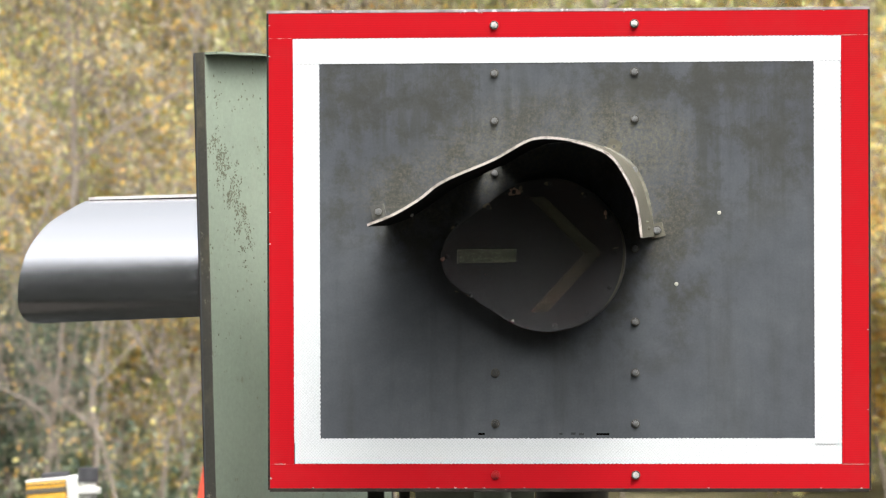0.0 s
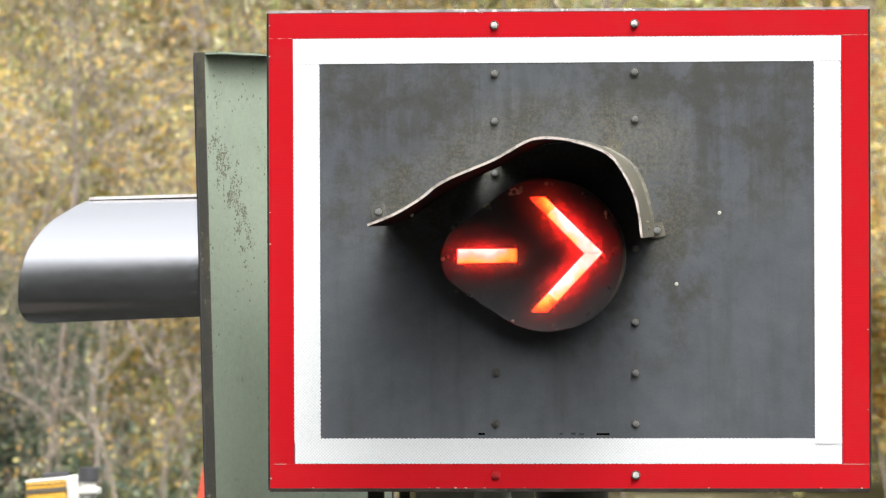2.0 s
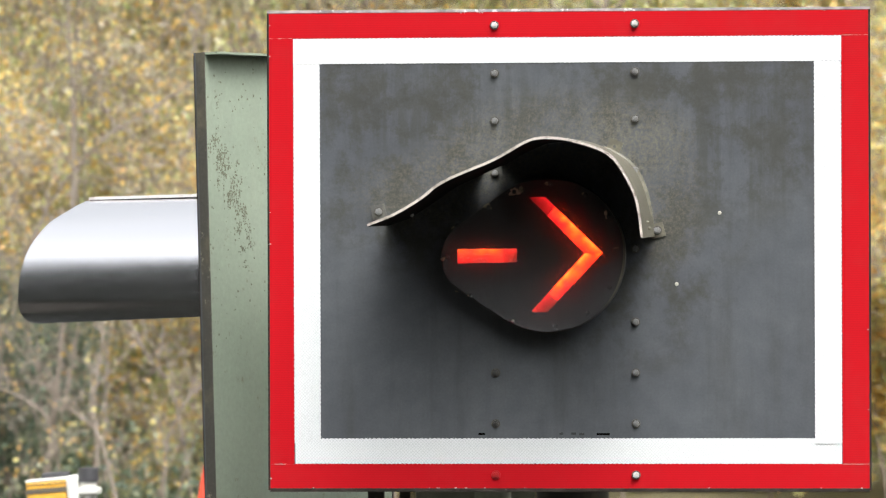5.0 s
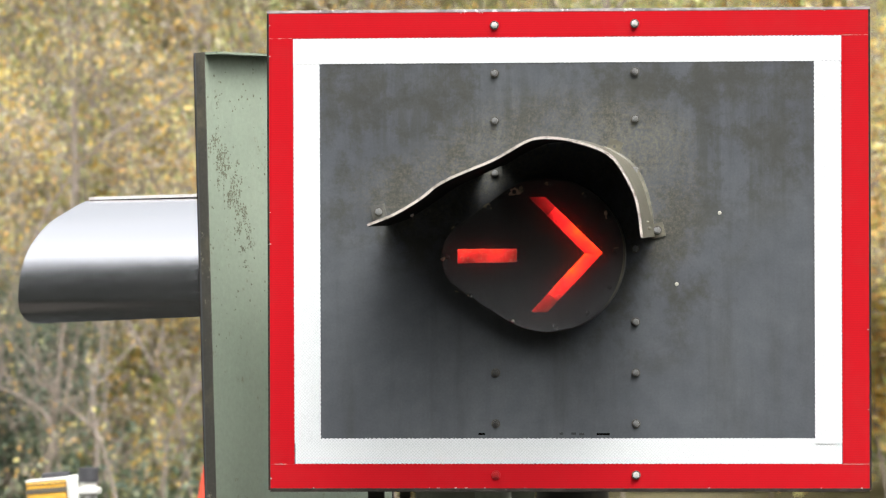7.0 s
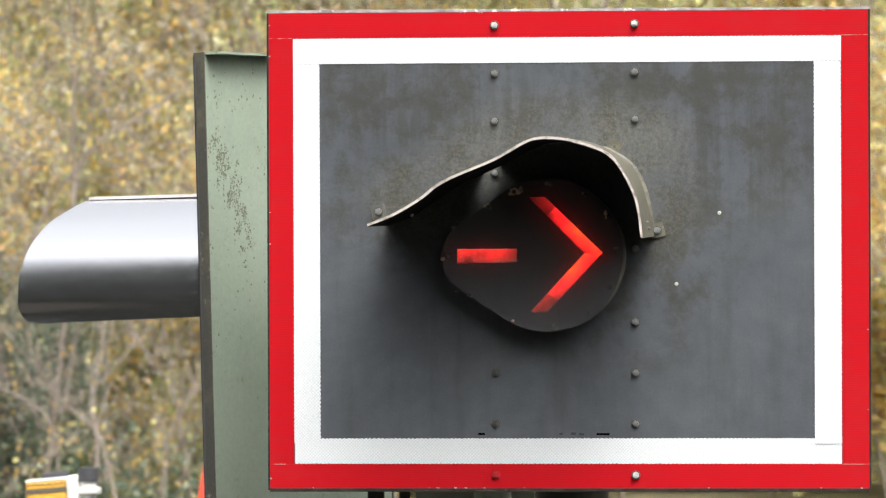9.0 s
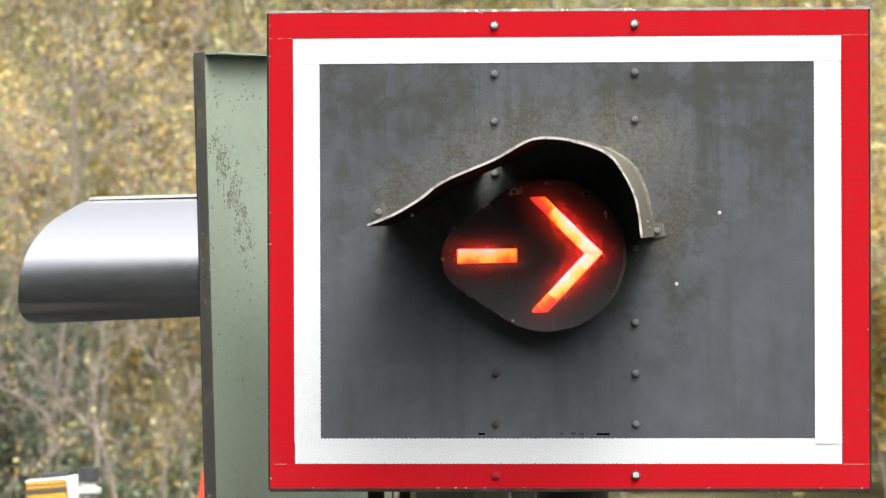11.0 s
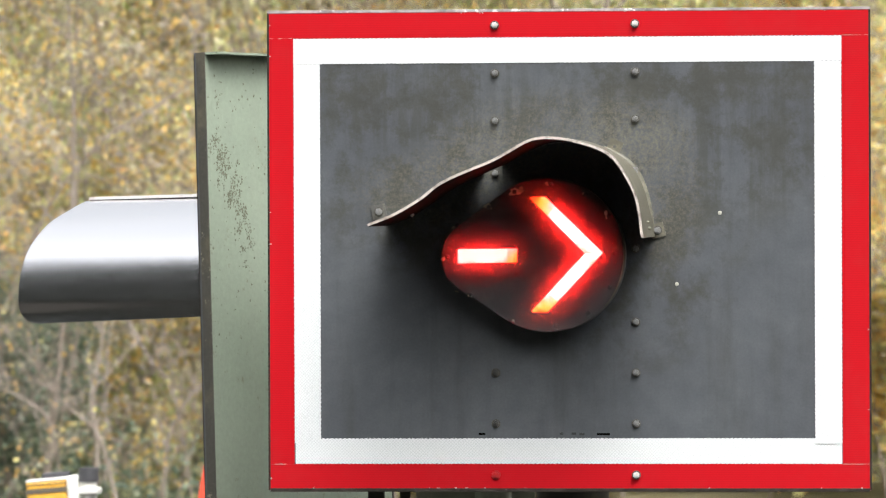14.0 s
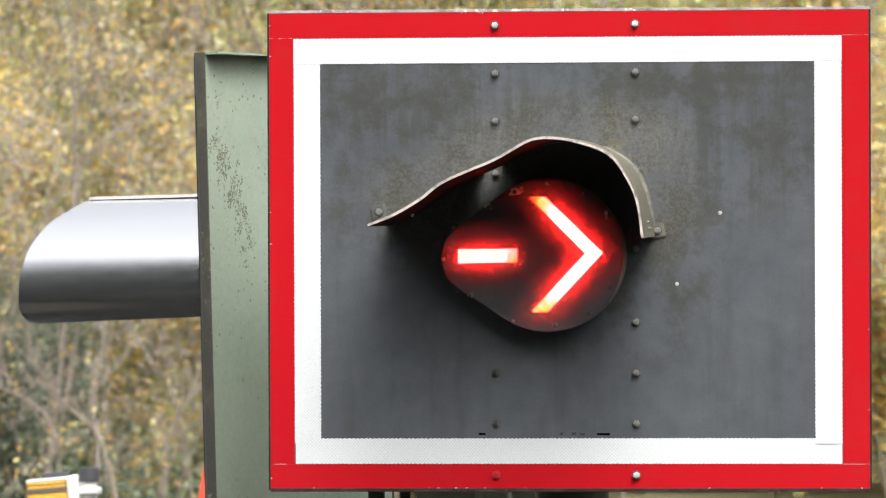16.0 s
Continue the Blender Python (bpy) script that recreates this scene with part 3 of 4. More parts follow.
    if lit:
        bm = bmesh.new()
        bmesh.ops.create_icosphere(bm, subdivisions=2, radius=0.0036)
        part("rivet", bm, OFFWHITE, board, "small pale rivet under the hood", pose(-0.2686, -0.09, 0.0618))

    # remnants of lettering near the lower edge
    for x0, x1, z0, z1 in ((-0.160, -0.148, -0.3295, -0.3245), (-0.016, -0.010, -0.3290, -0.3240), (0.005, 0.013, -0.3290, -0.3240), (0.019, 0.028, -0.3300, -0.3250), (0.050, 0.073, -0.3300, -0.3250)) if lit else ():
        part("lettering_bar", box(bmesh.new(), x0, x1, -0.0008, 0.0, z0 + 0.001, z1), FLAT_BLACK if x1 < -0.1 or x1 > 0.06 else HOUSING, board, "worn dark bar of lost lettering")

    # the bent sheet hood
    line = smooth_line([(x, z, 0) for x, z in hood_line], 7)
    n = len(line)
    bm = bmesh.new()
    rows, reach = 10, []
    for i, q in enumerate(line):
        s = i / (n - 1)
        corner = max(0.0, (s - 0.86) / 0.14)
        reach.append(0.360 if lit else 0.450 - 0.045 * (1 - math.sqrt(max(0.0, 1 - corner ** 2))))
    grid = []
    for j in range(rows + 1):
        for side in (0, 1):
            ring = []
            for i, q in enumerate(line):
                a, b = line[max(0, i - 1)], line[min(n - 1, i + 1)]
                t = (b - a).normalized()
                nrm = Vector((-t.y, t.x))
                y = -reach[i] * j / rows
                w = 0.0022 * (1 if side else -1)
                wob = 0.0016 * math.sin(i * 0.33) * (j / rows) ** 2
                drop = 0.0 if lit else (0.002 + 0.010 * (1 - j / rows)) * (q.y + 0.0455) / 0.2265
                ring.append(bm.verts.new((q.x + nrm.x * (w + wob), y - 0.001, q.y + nrm.y * (w + wob) + y * slope - drop)))
            grid.append(ring)
    for j in range(rows):
        for side in (0, 1):
            a, b = grid[2 * j + side], grid[2 * j + 2 + side]
            for i in range(n - 1):
                if j == 0 and lit and -0.150 < line[i].x < -0.116:
                    continue
                f = bm.faces.new((a[i], a[i + 1], b[i + 1], b[i]))
                f.material_index = 0 if side else 1
    inner, outer = grid[2 * rows], grid[2 * rows + 1]
    for i in range(n - 1):
        bm.faces.new((inner[i], inner[i + 1], outer[i + 1], outer[i])).material_index = 2
    for j in range(rows):
        for i in (0, n - 1):
            bm.faces.new((grid[2 * j][i], grid[2 * j + 1][i], grid[2 * j + 3][i], grid[2 * j + 2][i])).material_index = 2
    hood = shade_smooth(part("hood", bm, [BEIGE if lit else OUTSIDE, INSIDE, RIM], thing, "bent metal sun hood, black inside, worn rim", m))
    for x, z, a in () if not lit else ((-0.3359, 0.0681, 12), (0.1587, 0.0331, 15), (0.0832, 0.1813, -25)):
        square = [(-0.0125, -0.0125), (0.0125, -0.0125), (0.0125, 0.0125), (-0.0125, 0.0125)]
        round_hole = [(0.0032 * math.cos(q * math.tau / 12), 0.0032 * math.sin(q * math.tau / 12)) for q in range(12)]
        tab = part("tab", fill(bmesh.new(), [square, round_hole], -0.004, 0.004), TABS if x < 0 else BEIGE, hood, "small fixing tab", pose(x, -0.0005, z, 0, -a, 0))
        if x < 0 or z < 0.1:
            part("tab_bolt", hex_bolt_mesh(0.0066, 0.005, 0.0085), [DARKBOLT, EDGE], hood, m=pose(x, -0.0035, z, 0, a, 0))

    if lit:
        bm = bmesh.new()
        for i in range(int(n * 0.62), n - 1):
            a, b = line[i], line[i + 1]
            t = (b - a).normalized()
            o = Vector((-t.y, t.x))
            q = []
            for p, s in ((a, i / (n - 1)), (b, (i + 1) / (n - 1))):
                wide = 0.003 + 0.005 * math.sin(math.pi * (s - 0.60) / 0.40)
                q += [(p.x + o.x * w, y, p.y + o.y * w) for w, y in ((0.002, -0.001), (wide, -0.001), (wide, -0.004), (0.002, -0.006))]
            vs = [bm.verts.new(c) for c in q]
            for k in range(4):
                bm.faces.new((vs[k], vs[(k + 1) % 4], vs[4 + (k + 1) % 4], vs[4 + k]))
        part("hood_flange", bm, BEIGE, hood, "pale folded flange against the board")
        for z in (0.047, 0.036):
            bm = bmesh.new()
            bmesh.ops.create_uvsphere(bm, u_segments=10, v_segments=6, radius=0.0034, matrix=Matrix.Diagonal((1.5, 1, 0.8, 1)))
            part("rivet", bm, BEIGE, hood, "pale rivet head on the hood's end", pose(0.153 - (z - 0.03) * 0.22, -0.14 - z, z))

    if not lit:
        seam = bmesh.new()
        fill(seam, [[(-0.030, 0.184), (0.010, 0.1868), (0.010, 0.1915), (-0.030, 0.193)]], -0.45, 0.45)
        for v in seam.verts:
            v.co.z += v.co.y * slope - 0.002 - 0.010 * (1 + v.co.y / 0.45)
        part("seam", seam, ZINC, hood, "folded seam along the top of the hood")
        # Black strip that stands in for the shadow line under the seam
        gap = bmesh.new()
        fill(gap, [[(-0.028, 0.182), (0.0095, 0.1825), (0.0095, 0.1866), (-0.028, 0.1838)]], -0.448, 0.448)
        for v in gap.verts:
            v.co.z += v.co.y * slope - 0.002 - 0.010 * (1 + v.co.y / 0.45)
        part("seam_shadow", gap, FLAT_BLACK, hood, "black strip for the shadow gap under the folded seam")

    # lamp box with a tear-shaped face
    bm = bmesh.new()
    shell = hull(BIG, 0.1362, SMALL, 0.0678)
    fill(bm, [shell, hull(BIG, 0.1300, SMALL, 0.0615)], FACE + 0.004, -FACE - 0.004)
    fill(bm, [shell], DEEP + 0.10, 0.004)
    fill(bm, [shell, hull(BIG, 0.1300, SMALL, 0.0615)], DEEP + 0.001, 0.099)
    lamp = part("lamp_housing", bm, SHELL, thing, "black tear-shaped lamp housing", m)
    shade_smooth(lamp)
    # Unseen black liner, added to swallow stray roller light
    bm = bmesh.new()
    fill(bm, [hull(BIG, 0.1298, SMALL, 0.0613), hull(BIG, 0.1285, SMALL, 0.0600)], FACE + 0.0045, DEEP + 0.09 - FACE)
    fill(bm, [hull(BIG, 0.1285, SMALL, 0.0600)], DEEP + 0.094, 0.002)
    part("liner", bm, FLAT_BLACK, lamp, "black inner liner added to stop stray lamp light")
    chevron = [(-0.0650, 0.0925), (-0.0361, 0.0925), (0.0651, -0.0064), (-0.0328, -0.1104), (-0.0627, -0.1104), (0.0333, -0.0073)]
    shaft = [(-0.1911, 0.0010), (-0.0863, 0.0015), (-0.0863, -0.0223), (-0.1911, -0.0240)]
    bm = bmesh.new()
    fill(bm, [hull(BIG, 0.1352, SMALL, 0.0668), chevron, shaft], FACE, 0.004)
    part("face_plate", bm, HOUSING, lamp, "black face plate with arrow slots")
    # Unseen collars, added so the roller flanks leak no light through the slots
    bm = bmesh.new()
    for loop in (chevron, shaft):
        fill(bm, [widened(loop, 0.002), loop], FACE + 0.004, 0.0019)
    part("slot_collar", bm, FLAT_BLACK, lamp, "black collar added behind the slots to block stray light")
    bm = bmesh.new()
    arc = [(0.1354, math.radians(-42 + 2 * q)) for q in range(29)]
    out_side = [(BIG[0] + (r + 0.0016) * math.cos(a), BIG[1] + (r + 0.0016) * math.sin(a)) for r, a in arc]
    in_side = [(BIG[0] + (r - 0.0022 * math.sin(math.pi * q / 28)) * math.cos(a), BIG[1] + (r - 0.0022 * math.sin(math.pi * q / 28)) * math.sin(a)) for q, (r, a) in enumerate(arc)]
    fill(bm, [out_side + in_side[::-1]], FACE - 0.0006, 0.010)
    part("worn_rim", bm, BEIGE, lamp, "edge worn to pale metal")
    split = 0.0006
    upper = [chevron[0], chevron[1], (0.0651, -0.0064 + split), (0.0333, -0.0073 + split)]
    lower = [(0.0651, -0.0064 - split), chevron[3], chevron[4], (0.0333, -0.0073 - split)]
    for loop, mat in ((upper, LENS), (lower, LENS_B), (shaft, LENS_SHEEN)):
        part("lens", fill(bmesh.new(), [loop], FACE + 0.0005, 0.0025), mat, lamp, "dull olive ribbed lens")
    part("lens_divider", box(bmesh.new(), 0.030, 0.0665, FACE - 0.0008, FACE + 0.003, -0.0073, -0.0063), HOUSING, lamp)
    for i, (x, z) in enumerate(((-0.0919, 0.1035), (-0.1379, 0.0759), (-0.194, 0.0442), (-0.2121, -0.0125), (-0.1704, -0.0813), (-0.0947, -0.1273), (-0.019, -0.1354),
                                (0.0389, -0.1137), (0.0788, -0.0681), (0.087, -0.0075), (0.0773, 0.0591), (0.0356, 0.097), (-0.0261, 0.1162))):
        bm = bmesh.new()
        bmesh.ops.create_uvsphere(bm, u_segments=12, v_segments=6, radius=0.0028 if i == 5 else 0.0042, matrix=Matrix.Diagonal((1, 0.5, 1, 1)))
        part("screw", bm, DOT if i == 5 else HOUSING, lamp, "", pose(x * 0.985, FACE, z * 0.985))
    for x, z, wide, high, count, bare in ((-0.0895, 0.1020, 0.012, 0.008, 5, True), (-0.0790, 0.1060, 0.007, 0.007, 4, False), (-0.1385, 0.0755, 0.009, 0.006, 4, False), (-0.1995, 0.0395, 0.005, 0.003, 2, False),
                                          (-0.2165, -0.0135, 0.006, 0.006, 3, True), (-0.1925, -0.0735, 0.004, 0.002, 2, False), (-0.1735, -0.0815, 0.004, 0.004, 2, True),
                                          (-0.0325, 0.1165, 0.006, 0.005, 3, False), (0.0295, 0.0990, 0.005, 0.004, 2, False), (0.0715, 0.0600, 0.005, 0.009, 3, True), (0.0880, 0.0025, 0.008, 0.002, 2, False)):
        rnd = random.Random(round(1e4 * (x + 3 * z)))
        bm = bmesh.new()
        for k in range(count):
            u, v = rnd.uniform(-0.55, 0.55) * wide, rnd.uniform(-0.55, 0.55) * high
            size = rnd.uniform(0.35, 0.75)
            loop = [(u + wide * size * rnd.uniform(0.45, 1.0) * math.cos(a * math.tau / 13), v + high * size * rnd.uniform(0.45, 1.0) * math.sin(a * math.tau / 13)) for a in range(13)]
            fill(bm, [loop], -0.0004 - 0.0001 * k, 0.0004 + 0.0001 * k)
        part("paint_chip", bm, CHIP if bare else OLIVECHIP, lamp, "bare chipped patch round a screw", pose(x, FACE, z))
    if not lit:
        return lamp, []
    # Added sheet, no part of the lamp box: it makes the glare halo
    part("lamp_halo", fill(bmesh.new(), [hull(BIG, 0.134, SMALL, 0.066)], FACE - 0.016, 0.0008), HALO, lamp, "clear sheet added for the lamp's glare halo")
    rollers = []
    R = 0.032
    for (x0, z0), (x1, z1), mat in (((-0.0505, 0.0925), (0.0492, -0.0064), ARM_GLOW), ((-0.0477, -0.1104), (0.0492, -0.0074), ARM_GLOW), ((-0.1911, -0.0116), (-0.0863, -0.0100), SHAFT_GLOW)):
        bm = bmesh.new()
        half = math.dist((x0, z0), (x1, z1)) / 2 + 0.003
        over, tip = (0.007, 0.004) if mat is ARM_GLOW else (0.0, 0.0)
        bmesh.ops.create_cone(bm, segments=96, cap_ends=True, radius1=R, radius2=R, depth=2 * half + over + tip, matrix=Matrix.Translation(((over - tip) / 2, 0, 0)) @ Matrix.Rotation(radians(90), 4, "Y"))
        turn = math.degrees(math.atan2(z1 - z0, x1 - x0))
        home = pose((x0 + x1) / 2, FACE + 0.0045 + R, (z0 + z1) / 2, 0, -turn, 0)
        ob = part("lamp_roller", bm, mat, lamp, "red signal lamp behind the lens", home)
        rollers.append((ob, home))
    return lamp, rollers


MAST = Vector((0.235, 0.33, 0.0))
signal = tagged(new("crossing_signal"), "level crossing signal with red and white bordered board on a mast", "railway signal")
signal.location = MAST
back = Matrix.Translation(-MAST)
BOARD_A = pose(0.2205, 0.0, 1.6985, 0, 0, -5)
BOARD_B = pose(-0.2861, 0.638, 1.6244, 0, 0, -123.4) @ pose(0, 0, 0, 1.6, 0, 0) @ Matrix.Scale(1.029, 4)
lamp_a, ROLLERS = signal_head(signal, back @ BOARD_A, 0.5345, HOOD_LINE, 0.007, True)
signal_head(signal, back @ BOARD_B, 0.285, BARREL_LINE, 0.01, False)


def tube_bm(r0, r1, z0, z1, seg=28):
    bm = bmesh.new()
    bmesh.ops.create_cone(bm, segments=seg, cap_ends=True, radius1=r0, radius2=r1, depth=z1 - z0, matrix=Matrix.Translation((0, 0, (z0 + z1) / 2)))
    return bm


shade_smooth(part("mast", tube_bm(0.066, 0.066, 0.0, 2.05), MASTBLACK, signal, "black painted steel mast"))
shade_smooth(part("conduit", tube_bm(0.036, 0.036, 0.0, 1.62), PLATE, signal, "grey green cable pipe", pose(-0.149, -0.22, 0)))
for z in (1.45, 1.80):
    part("cross_arm", box(bmesh.new(), -0.44, 0.02, -0.02, 0.02, -0.02, 0.02, 0.004), PIPE, signal, "steel arm to the second head", pose(0, 0, z, 0, 0, -32))
part("mast_foot", box(bmesh.new(), -0.17, 0.17, -0.17, 0.17, 0.0, 0.03, 0.006), MASTBLACK, signal)
for z in (1.38, 1.99):
    part("bracket", box(bmesh.new(), -0.42, 0.24, -0.20, -0.16, z - 0.025, z + 0.025, 0.004), PIPE, signal, "steel bracket bar")
    part("clamp", box(bmesh.new(), -0.085, 0.085, -0.17, 0.08, z - 0.03, z + 0.03, 0.006), MASTBLACK, signal)
for x0, x1, y in ((-0.286, -0.1806, -0.26), (-0.115, -0.073, -0.26)):
    part("side_plate", box(bmesh.new(), x0, x1, y, y + 0.008, 1.02, 1.36, 0.002), PLATE, signal, "pale green grey steel plate")
part("hanger", box(bmesh.new(), -0.372, -0.342, -0.2, -0.15, 1.05, 1.40, 0.003), MASTBLACK, signal)
part("hanger", box(bmesh.new(), -0.315, -0.296, -0.2, -0.15, 1.05, 1.40, 0.003), MASTBLACK, signal)


# ---------------------------------------------------------------- ground and wooded bank
def bank(x, y):
    t = min(1.0, max(0.0, (y - 34.0) / 40.0))
    return 16.0 * t * t * (3 - 2 * t) + 0.05 * noise.noise(Vector((x * 0.3, y * 0.3, 0)))


xs = [-1500, -500, -200, -90, -50] + [-34 + 2 * i for i in range(35)] + [50, 90, 200, 500, 1500]
ys = [-1500, -500, -200, -80, -40, -20] + [-14 + 2 * i for i in range(46)] + [100, 200, 500, 1500]
ground_mesh = bpy.data.meshes.new("ground")
ground_mesh.from_pydata([(x, y, bank(x, y) if abs(x) < 60 and -15 < y < 90 else (16.0 if y > 74 else bank(0, y))) for y in ys for x in xs], [],
                        [(j * len(xs) + i, j * len(xs) + i + 1, (j + 1) * len(xs) + i + 1, (j + 1) * len(xs) + i) for j in range(len(ys) - 1) for i in range(len(xs) - 1)])
ground_mesh.materials.append(GROUND)
ground_mesh.shade_smooth()
tagged(new("ground", ground_mesh), "grass and leaf litter ground rising to a bank", "ground", kind="structure")


def tubes(paths, sides=5):
    """Tapered limbs: paths of (points, radii), as one mesh."""
    verts, faces = [], []
    for pts, radii in paths:
        first = len(verts)
        for i, (p, r) in enumerate(zip(pts, radii)):
            d = (pts[min(i + 1, len(pts) - 1)] - pts[max(0, i - 1)]).normalized()
            u = d.cross(Vector((0.3, 1, 0.2))).normalized()
            w = d.cross(u)
            verts += [p + (u * math.cos(a * math.tau / sides) + w * math.sin(a * math.tau / sides)) * r for a in range(sides)]
        for i in range(len(pts) - 1):
            for a in range(sides):
                b = (a + 1) % sides
                o = first + i * sides
                faces.append((o + a, o + b, o + sides + b, o + sides + a))
    me = bpy.data.meshes.new("limbs")
    me.from_pydata(verts, [], faces)
    me.materials.append(BARK)
    me.shade_smooth()
    return me


def leaves(name, centres, rng, lo, hi, mat):
    """Small folded leaves, two triangles-pairs each, at the given centres."""
    c = np.asarray(centres)
    n = len(c)
    size = rng.uniform(lo, hi, (n, 1))
    a = rng.normal(size=(n, 3))
    a /= np.linalg.norm(a, axis=1, keepdims=True)
    b = np.cross(a, rng.normal(size=(n, 3)))
    b /= np.linalg.norm(b, axis=1, keepdims=True)
    up = np.cross(a, b)
    v = np.stack([c - a * size, c + b * size * 0.8 + up * size * 0.2, c + a * size, c - b * size * 0.8 + up * size * 0.2], 1).reshape(-1, 3)
    i = np.arange(n)[:, None] * 4
    f = np.concatenate([i + np.array([[0, 1, 2]]), i + np.array([[0, 2, 3]])], 1).reshape(-1, 3)
    me = bpy.data.meshes.new(name)
    me.from_pydata(v.tolist(), [], f.tolist())
    me.materials.append(mat)
    return me


def tree(x, y, height, spread, count, seed, mat, label, leaf=(0.016, 0.034), lean=0.15, slim=1.0):
    """Slender tree: a leaning trunk, limbs, twigs, and leaves set along the twigs."""
    rnd, rng = random.Random(seed), np.random.default_rng(seed)
    paths, twigs = [], []

    def limb(p, d, length, r, depth):
        pts, radii = [p.copy()], [r]
        k = 7
        for i in range(k):
            d = (d + Vector((rnd.uniform(-1, 1), rnd.uniform(-1, 1), rnd.uniform(-0.6, 0.9))) * 0.16).normalized()
            p = p + d * (length / k)
            pts.append(p.copy())
            radii.append(r * (1 - 0.8 * (i + 1) / k))
            if depth < 3 and i >= (2 if depth == 0 else 1) and rnd.random() < (0.95 if depth < 2 else 0.75):
                side = Vector((rnd.uniform(-1, 1), rnd.uniform(-1, 1), rnd.uniform(-0.15, 0.9))).normalized()
                limb(p.copy(), (d * 0.5 + side).normalized(), length * rnd.uniform(0.35, 0.62), max(0.0035, radii[-1] * 0.6), depth + 1)
            if depth == 0 and rnd.random() < 0.9:
                side = Vector((rnd.uniform(-1, 1), rnd.uniform(-1, 0.6), rnd.uniform(-0.2, 0.7))).normalized()
                limb(p.copy(), side, spread * rnd.uniform(0.5, 1.0), radii[-1] * 0.5, 1)
        paths.append((pts, radii))
        if depth >= 1:
            twigs.extend((pts[i], pts[i + 1]) for i in range(2, k))
    limb(Vector((0, 0, 0)), Vector((rnd.uniform(-lean, lean), rnd.uniform(-0.15, 0.1), 1)).normalized(), height, (0.004 * height + 0.012) * slim, 0)
    thing = tagged(new("tree"), label, "tree", group="trees on the bank")
    TREES.append(thing)
    thing.location = (x, y, bank(x, y) - 0.05)
    part("trunk", tubes(paths), BARK, thing, "grey brown trunk with bare limbs and twigs")
    pick = rng.integers(0, len(twigs), count)
    t = rng.random((count, 1))
    a, b = np.array([q[0] for q in twigs])[pick], np.array([q[1] for q in twigs])[pick]
    c = a + (b - a) * t + rng.normal(size=(count, 3)) * 0.085
    part("crown", leaves("crown", c, rng, leaf[0], leaf[1], mat), mat, thing, "thin crown of small turning leaves")
    return thing


SH = "low leafless-looking shrub with brown and yellow leaves"
TREES = []
YL, GL = "slender tree with thin yellow and brown autumn leaves", "low tree with dark green leaves"
place = random.Random(5)
k = 0
for row, (y, step) in enumerate(((30.5, 1.5), (32.5, 1.3), (35.0, 1.3), (38.0, 1.6))):
    x = -8.5 + 0.5 * row
    while x < 8.5:
        k += 1
        near = abs(x) < 5
        tree(x + place.uniform(-0.4, 0.4), y + place.uniform(-0.8, 0.8), place.uniform(4.2, 6.2), place.uniform(1.0, 1.7), 13000 if near else 3500, k, place.choice((AUTUMN, AUTUMN, PALE, PALE, GOLD)), YL)
        x += step
x = -7.0
while x < 7.0:
    for y in (28.3, 29.4):
        k += 1
        tree(x + place.uniform(-0.3, 0.3), y + place.uniform(-0.4, 0.4), place.uniform(1.4, 2.3), 0.65, 6500 if abs(x) < 4.5 else 1500, k, place.choice((AUTUMN, PALE, GOLD, AUTUMN) if x < 0 else (PALE, PALE, GOLD)), SH, slim=0.7)
    x += 0.75
for x, y in ((-2.95, 27.0), (-2.72, 27.3), (-3.05, 26.6), (-2.80, 26.5)):
    k += 1
    tree(x, y, 1.0, 0.35, 4200, k, GREENLEAF, GL, (0.012, 0.026))

for x, y, h in ((-3.1, 26.2, 2.2), (-2.2, 26.8, 3.4), (-1.75, 26.0, 2.8), (-1.3, 26.6, 3.6), (-2.6, 25.6, 3.9), (3.1, 26.4, 3.0)):
    k += 1
    tree(x, y, h, 1.1, 700, k, GOLD, "thin sapling with golden yellow leaves", (0.011, 0.023), lean=0.35, slim=0.36)

for x, y, h in ((-3.6, 25.9, 2.0), (-3.2, 26.3, 1.9), (-2.4, 25.8, 1.7), (-2.9, 25.5, 2.1), (-1.9, 26.3, 1.8)):
    k += 1
    tree(x, y, h, 0.8, 130, k, GOLD, "bare slanting branch of a fallen pale sapling", (0.011, 0.023), lean=1.5, slim=0.42)

